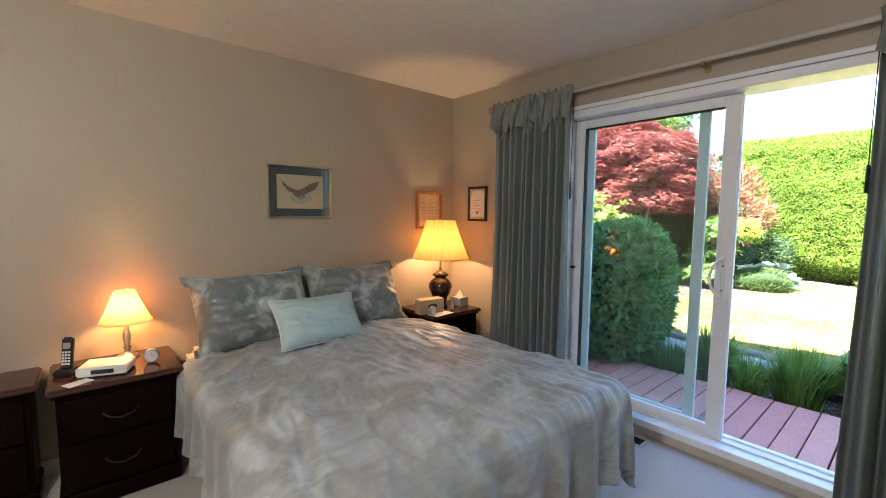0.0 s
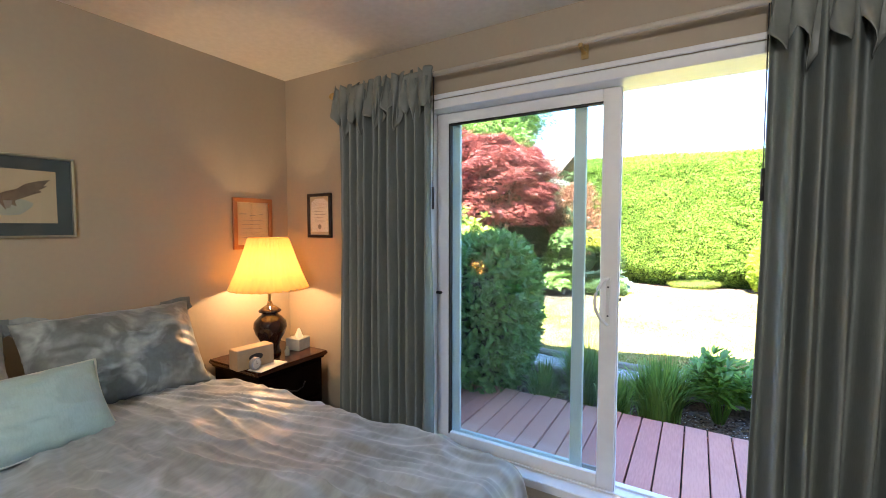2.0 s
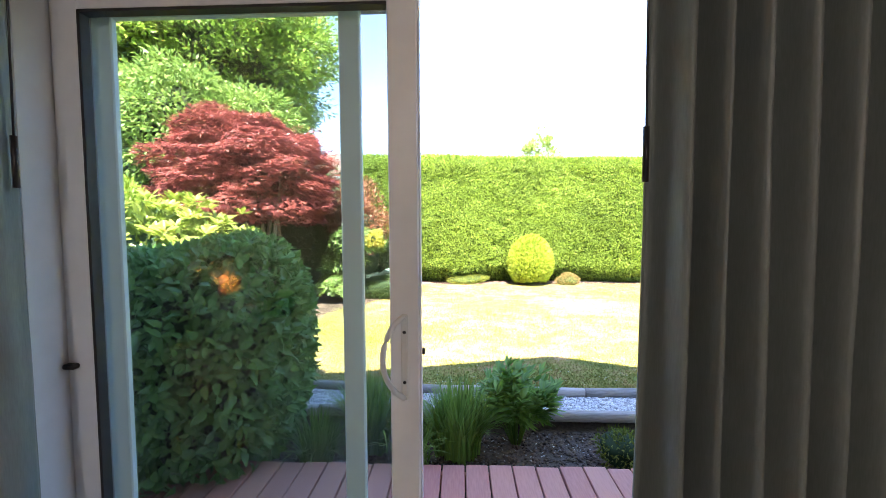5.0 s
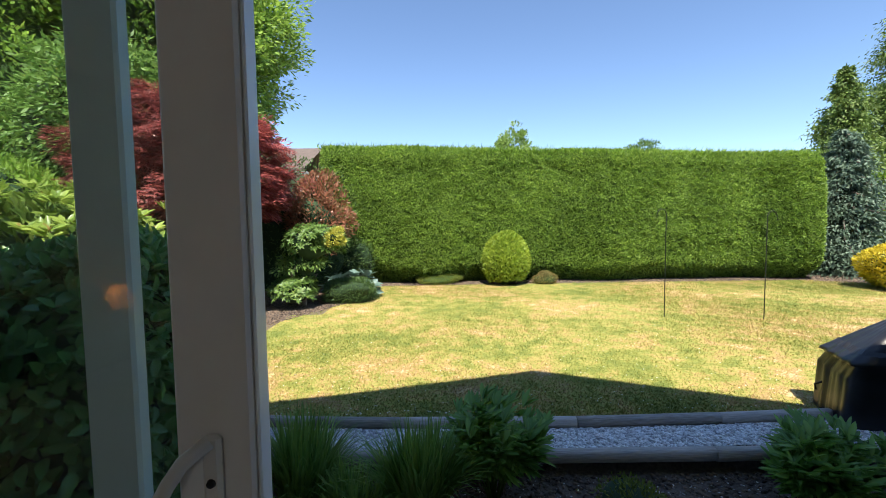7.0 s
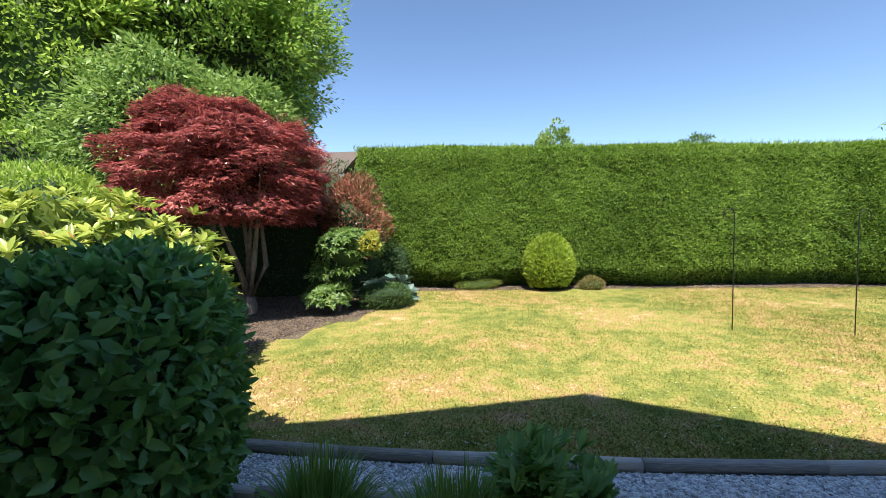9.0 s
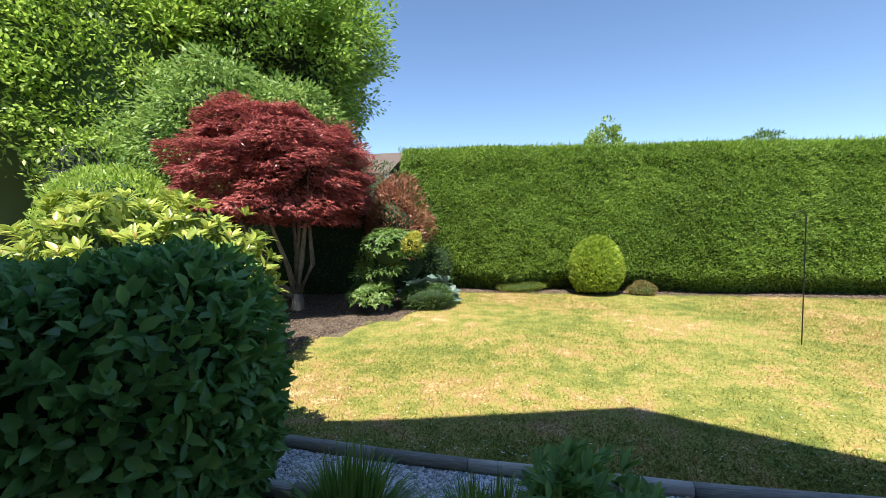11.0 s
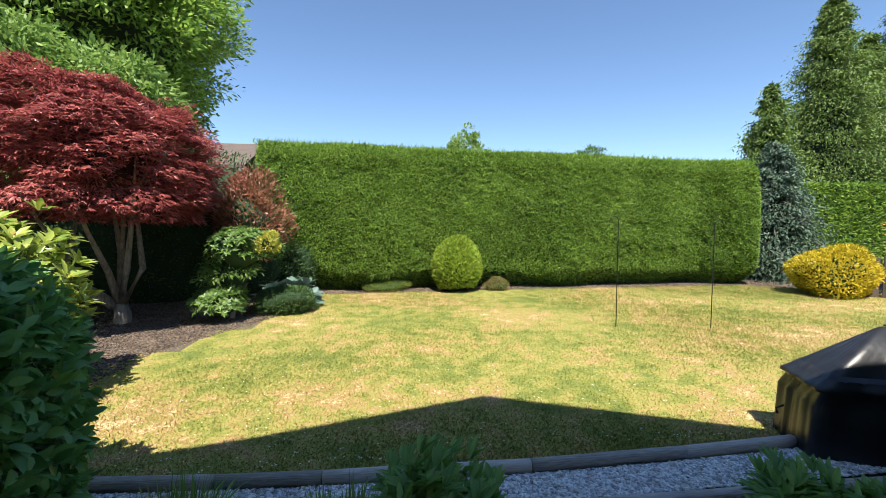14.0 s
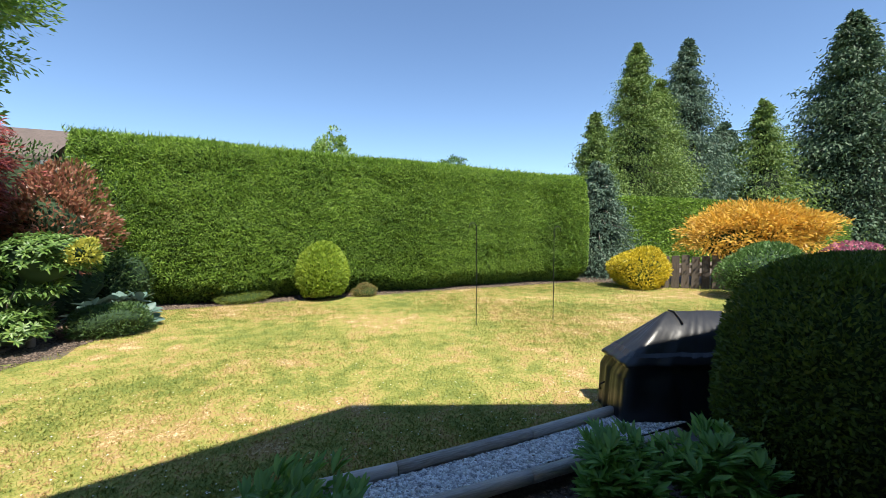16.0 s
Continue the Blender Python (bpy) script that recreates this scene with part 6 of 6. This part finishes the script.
bush("dark_shrub", "dark shaded evergreen under the maple", "shrub", (-5.3, 11.6, 1.1), (3.1, 0.6, 1.75), 12000, 0.08, 0.03, M["lowgreen"], M["laurel_core"], 81, flat=True)
for i, (x, y) in enumerate(((-3.5, 12.6), (-2.6, 12.2))):
    bush("dark_shrub", "dark shaded shrub in the corner by the hedge", "shrub", (x, y, 0.45), (0.55, 0.45, 0.55), 2500, 0.07, 0.03, M["lowgreen"], M["laurel_core"], 82 + i, flat=True)

# tips of neighbours' trees over the hedge
tree("young_tree", "thin pale green tree top showing over the hedge", (3.7, 26, -0.1), 3.6, 5, (3.7, 26, 5.3), (0.9, 0.8, 1.35), 40, 55, 0.20, 0.09, M["dogwood"], None, 85, 0.35, 0.1, flat=True, trunk_r=0.08)
tree("young_tree", "second tree top showing over the hedge", (11.0, 26, -0.1), 3.4, 5, (11.0, 26, 4.9), (0.9, 0.8, 1.0), 34, 50, 0.18, 0.06, M["midgreen"], None, 86, 0.35, 0.0, flat=True, trunk_r=0.08)
bush("yellow_shrub", "round golden yellow shrub by the east fence", "shrub", (8.72, 10.45, 0.36), (0.74, 0.72, 0.56), 9000, 0.075, 0.032, M["goldbush"], M["hedge_shade"], 87, flat=True, depth=0.15)
tree("orange_shrub", "spreading orange-gold shrub with arching layers", (11.7, 9.6, -0.08), 0.6, 6, (11.7, 9.5, 1.30), (1.55, 1.55, 0.82), 260, 100, 0.12, 0.045, M["orange"], M["hedge_shade"], 88, 0.5, 0.0, flat=True, trunk_r=0.08, core_shrink=0.7, layer=0.35, category="shrub")
bush("green_shrub", "mid green leafy shrub before the orange one", "shrub", (9.6, 8.0, 0.50), (0.85, 0.85, 0.60), 7000, 0.08, 0.03, M["midgreen"], M["laurel_core"], 89, flat=True, depth=0.2)
bush("flowers", "pink and violet garden flowers beyond the yew", "flowers", (13.4, 8.0, 0.65), (1.6, 0.6, 0.42), 2600, 0.07, 0.05, M["flower"], M["laurel_core"], 90, flat=True)


def low_hedge(name, label, x0, x1, y, z0, z1, d, seed, n):
    rng = np.random.default_rng(seed)
    ob = thing(name, label, "hedge", ((x0 + x1) / 2, y + d / 2, z0))
    w = (x1 - x0) / 2
    # dark box that stands for the shade behind the leaves
    part("inner_foliage", box_bm(-w, w, -d / 2, d / 2, 0, z1 - z0, 0.15, 3), M["hedge_shade"], ob)
    k = n
    P = np.stack([rng.uniform(-w, w, k), np.full(k, -d / 2) - 0.03 * rng.random(k), rng.uniform(0, z1 - z0, k)], 1)
    t = rng.random(k) < 0.25
    P[t, 2], P[t, 1] = z1 - z0, rng.uniform(-d / 2, d / 2, t.sum())
    e = rng.random(k) < 0.12
    P[e, 0] = -w - 0.02
    P[e, 1] = rng.uniform(-d / 2, d / 2, e.sum())
    put("leaves", kite_mesh(name, P, rng.normal(size=(k, 3)) + [0, -1, 0.2], rng.normal(size=(k, 3)) + [0, -0.5, 0.6], 0.14, 0.05, M["hedge_leaf"]), ob)


low_hedge("hedge", "lower dark green hedge beyond the spruce", 10.5, 21.0, 15.2, -0.1, 2.75, 1.2, 95, 32000)
low_hedge("hedge", "neat clipped hedge far along the lane", 26.5, 37.0, 17.0, -0.1, 2.1, 1.4, 96, 9000)


def conifer(name, label, base, h, r, tiers, per, mat, seed, lean=0.0, sparse=0.0, top=1.15, L=0.21):
    rng = np.random.default_rng(seed)
    ob = thing(name, label, "conifer", base)
    v, f = tube([(0, 0, -0.2), (0, 0, h * 0.5), (0.0, 0, h * 0.99)], [h * 0.018, h * 0.011, 0.02], 8)
    pieces = [(v, f)]
    P, D = [], []
    per = int(per * 1.9)
    for i in range(tiers):
        q = (i + rng.random() * 0.6) / tiers
        z = h * (0.06 + 0.94 * q)
        a = rng.uniform(0, 6.28)
        reach = r * (1 - q) ** 0.8 * rng.uniform(0.55, 1.12) + 0.12
        if rng.random() < sparse:
            continue
        tip = np.array([math.cos(a) * reach, math.sin(a) * reach, z - reach * 0.22])
        root = np.array([0, 0, z])
        if i % 3 == 0:
            pieces.append(tube([root, root * 0.5 + tip * 0.5 + [0, 0, 0.06 * reach], tip], [0.035, 0.02, 0.008], 4))
        k = int(per * (0.35 + reach / r))
        t = rng.random(k) ** 0.7
        sp = reach * 0.26
        p = root + (tip - root) * t[:, None] + rng.normal(size=(k, 3)) * np.array([sp, sp, sp * 0.35]) * (0.5 + 0.5 * t[:, None])
        p[:, 2] -= 0.25 * np.abs(rng.normal(size=k)) * sp
        P.append(p)
        d = (tip - root) / max(reach, 0.1)
        D.append(np.tile(d, (k, 1)) * 0.5 + rng.normal(size=(k, 3)) * 0.4 + [0, 0, -0.35])
    P, D = np.concatenate(P), np.concatenate(D)
    n = len(P)
    put("foliage", kite_mesh(name, P, D, rng.normal(size=(n, 3)) * 0.6 + [0, 0, 0.8], rng.uniform(0.5, 1.1, n) * L, L * 0.30, mat), ob)
    v, f = joined(pieces)
    put("trunk", mesh_of("trunk", v, f, M["bark"], True), ob)
    # dark cone in place of the shade round the trunk
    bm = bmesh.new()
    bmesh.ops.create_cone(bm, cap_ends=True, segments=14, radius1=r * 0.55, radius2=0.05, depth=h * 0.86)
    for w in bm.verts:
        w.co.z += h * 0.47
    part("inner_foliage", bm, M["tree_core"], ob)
    return ob


conifer("cypress", "tall yellowish green cypress beyond the hedge", (22.0, 22.0, -0.1), 13.2, 3.3, 560, 130, M["cedar"], 101)
conifer("cypress", "shorter cypress at the edge of the group", (17.2, 20.6, -0.1), 8.0, 1.9, 320, 95, M["cedar"], 102)
conifer("cypress", "broad cypress standing behind", (24.8, 22.5, -0.1), 11.6, 3.2, 460, 115, M["cedar"], 103)
conifer("fir", "tall dark blue-green fir with open branches", (31.0, 25.0, -0.1), 16.3, 4.4, 400, 110, M["spruce"], 104, sparse=0.1, L=0.32)
conifer("cedar", "yellow-green cedar with loose drooping branches", (39.5, 24.0, -0.1), 12.6, 4.4, 300, 100, M["cedar"], 105, sparse=0.12, L=0.34)
conifer("fir", "large dark fir at the lane", (50.5, 22.5, -0.1), 21.5, 7.5, 420, 140, M["fir"], 106, sparse=0.05, L=0.48)
conifer("fir", "dark fir among the trees beyond the lane", (44.0, 30.0, -0.1), 12.5, 5.5, 320, 90, M["fir"], 107, L=0.45)
conifer("fir", "second dark fir in the far group", (35.0, 30.0, -0.1), 11.5, 4.2, 260, 80, M["fir"], 108, L=0.4)

conifer("blue_spruce", "young blue-grey spruce, its branches down to the ground", (9.95, 13.1, -0.08), 3.75, 1.25, 300, 75, M["spruce"], 109, L=0.13)

# ---------------- garden hooks ----------------


def hook(x, y, h, turn, lean):
    t = thing("shepherd_hook", "thin black iron shepherd's hook standing in the lawn", "garden hook", (x, y, ZL), radians(turn), group="garden hooks")
    pts = [(0, 0, -0.1), (0, 0, h * 0.5), (0, 0, h - 0.09)] + [(-0.075 + 0.075 * math.cos(a), 0, h - 0.09 + 0.085 * math.sin(a)) for a in [math.pi * i / 8 for i in range(1, 9)]] + [(-0.155, 0, h - 0.13), (-0.175, 0, h - 0.135)]
    v, f = tube(pts, 0.0065, 7)
    put("rod", mesh_of("rod", v, f, M["iron"], True), t)
    return t


hook(2.73, 8.46, 1.62, 10, 0)
hook(4.06, 8.23, 1.57, 185, 0)

# ---------------- covered barbecue ----------------
bq = thing("covered_barbecue", "barbecue under a glossy black vinyl cover with a peaked top", "barbecue", (2.66, 5.09, -0.12))


def cover():
    w, d, h, hs = 0.49, 0.245, 0.89, 0.52
    vs, fs = [], []
    n = 128
    for z, k in ((0.03, 1.05), (0.2, 1.03), (0.4, 1.01), (0.6, 1.0), (hs - 0.02, 0.995), (hs, 0.985), (hs + 0.012, 0.98), (hs + 0.08, 0.98), (hs + 0.16, 0.98), (h, 0.98)):
        t = min(max((z - hs) / (h - hs), 0), 1)
        for i in range(n):
            a = 2 * math.pi * i / n
            c, s = math.cos(a), math.sin(a)
            q = (abs(c) ** 12 + abs(s) ** 12) ** (-1 / 12)
            ww = w * k * (1 - t) + 0.24 * t
            dd = d * k * (1 - t) + 0.008 * t
            wob = (0.018 * noise.noise((c * 5, s * 5, z * 2.5)) + 0.006 * noise.noise((c * 13, s * 13, z * 1.2))) * (1 - 0.7 * t)
            if z < hs - 0.1:
                wob += 0.002 * math.sin(i * 0.79) * (1 - z / hs)
            vs.append((c * q * ww + wob * c + 0.20 * t, s * q * dd + wob * s, z + 0.008 * noise.noise((c * 4, s * 4, z * 9))))
    m = 10
    for k in range(m - 1):
        for i in range(n):
            j = (i + 1) % n
            fs.append((k * n + i, k * n + j, (k + 1) * n + j, (k + 1) * n + i))
    fs.append(tuple((m - 1) * n + i for i in range(n)))
    return mesh_of("cover", vs, fs, M["cover"], True)


put("cover", cover(), bq)
for pts_, r_ in (([(-0.02, 0.0, 0.900), (0.02, -0.015, 0.893), (0.05, -0.05, 0.84), (0.06, -0.075, 0.80)], 0.007), ([(-0.50, 0.1, 0.27), (-0.54, 0.12, 0.24), (-0.53, 0.12, 0.20)], 0.008)):
    v, f = tube(pts_, r_, 6)
    put("strap", mesh_of("strap", v, f, M["strap"], True), bq)
slab("paving", 2.2, 3.4, 4.72, 5.5, -0.2, -0.125, M["timber"], "weathered base under the barbecue")
bq.rotation_euler = (0, 0, radians(-22))

# ---------------- fences, house ----------------


def fence(name, label, x0, y0, x1, y1, h, n, gap=0.02):
    L = math.hypot(x1 - x0, y1 - y0)
    ob = thing(name, label, "fence", ((x0 + x1) / 2, (y0 + y1) / 2, -0.1), math.atan2(y1 - y0, x1 - x0))
    w = L / n
    me = None
    for i in range(n):
        if me is None:
            b = box_bm(-w / 2 + gap / 2, w / 2 - gap / 2, -0.012, 0.012, 0, h, 0.004)
            me = bpy.data.meshes.new("board")
            b.to_mesh(me)
            b.free()
            me.materials.append(M["fence"])
        put("board", me, ob, loc=(-L / 2 + w * (i + 0.5), 0, 0.02 * ((i * 7) % 3)))
    for z in (0.35, h - 0.3):
        part("rail", box_bm(-L / 2, L / 2, 0.013, 0.055, z, z + 0.08, 0.004), M["fence"], ob)
    for i in range(int(L / 2.0) + 1):
        x = -L / 2 + min(i * 2.0, L)
        part("post", box_bm(x - 0.045, x + 0.045, 0.056, 0.146, -0.05, h + 0.12, 0.006), M["fence"], ob)


fence("fence", "dark weathered board fence behind the maple", -12.5, 12.2, -3.6, 13.4, 1.7, 60)
fence("fence", "dark board fence under the orange shrub", 8.6, 10.6, 13.5, 6.9, 0.85, 26, 0.05)

hs_ = thing("house", "white neighbouring house with a brown roof behind the trees", "house", (-12.6, 27.0, -0.35))
part("wall", box_bm(-5, 5, -3, 3, 0, 4.6), M["housewall"], hs_)
bm = bmesh.new()
vv = [bm.verts.new(p) for p in ((-5.5, -3.6, 4.5), (5.5, -3.6, 4.5), (5.5, 0, 6.1), (-5.5, 0, 6.1), (-5.5, 3.6, 4.5), (5.5, 3.6, 4.5), (5.5, -3.6, 4.35), (-5.5, -3.6, 4.35))]
for f_ in ((0, 1, 2, 3), (3, 2, 5, 4), (1, 0, 7, 6)):
    bm.faces.new([vv[i] for i in f_])
part("roof", bm, M["houseroof"], hs_)
win = part("window", box_bm(3.0, 4.2, -3.06, -3.002, 2.4, 3.6, 0.01), M["vinyl"], hs_)
part("pane", box_bm(3.08, 4.12, -3.075, -3.062, 2.48, 3.52), M["black_plastic"], win)

# ---------------- deck ----------------
deck = thing("deck", "painted red board deck, its paint worn", "deck", (-1.5, 3.5, -0.05), kind="structure")
me_b = {}
x = -4.4
i = 0
while x < 0.95:
    w = 0.138
    if "b" not in me_b:
        b = box_bm(0.003, w - 0.003, -0.60, 0.60, -0.035, 0.0, 0.004)
        me_b["b"] = bpy.data.meshes.new("board")
        b.to_mesh(me_b["b"])
        b.free()
        me_b["b"].materials.append(M["deck"])
    put("board", me_b["b"], deck, loc=(x + 1.5, 0.0 + 0.004 * math.sin(i * 2.3), 0.004 * math.sin(i * 1.7)))
    x += w + 0.003
    i += 1
part("joist", box_bm(-2.9, 2.4, 0.55, 0.585, -0.17, -0.037), M["deck"], deck)
part("joist", box_bm(-2.9, 2.4, -0.6, -0.56, -0.17, -0.037), M["deck"], deck)
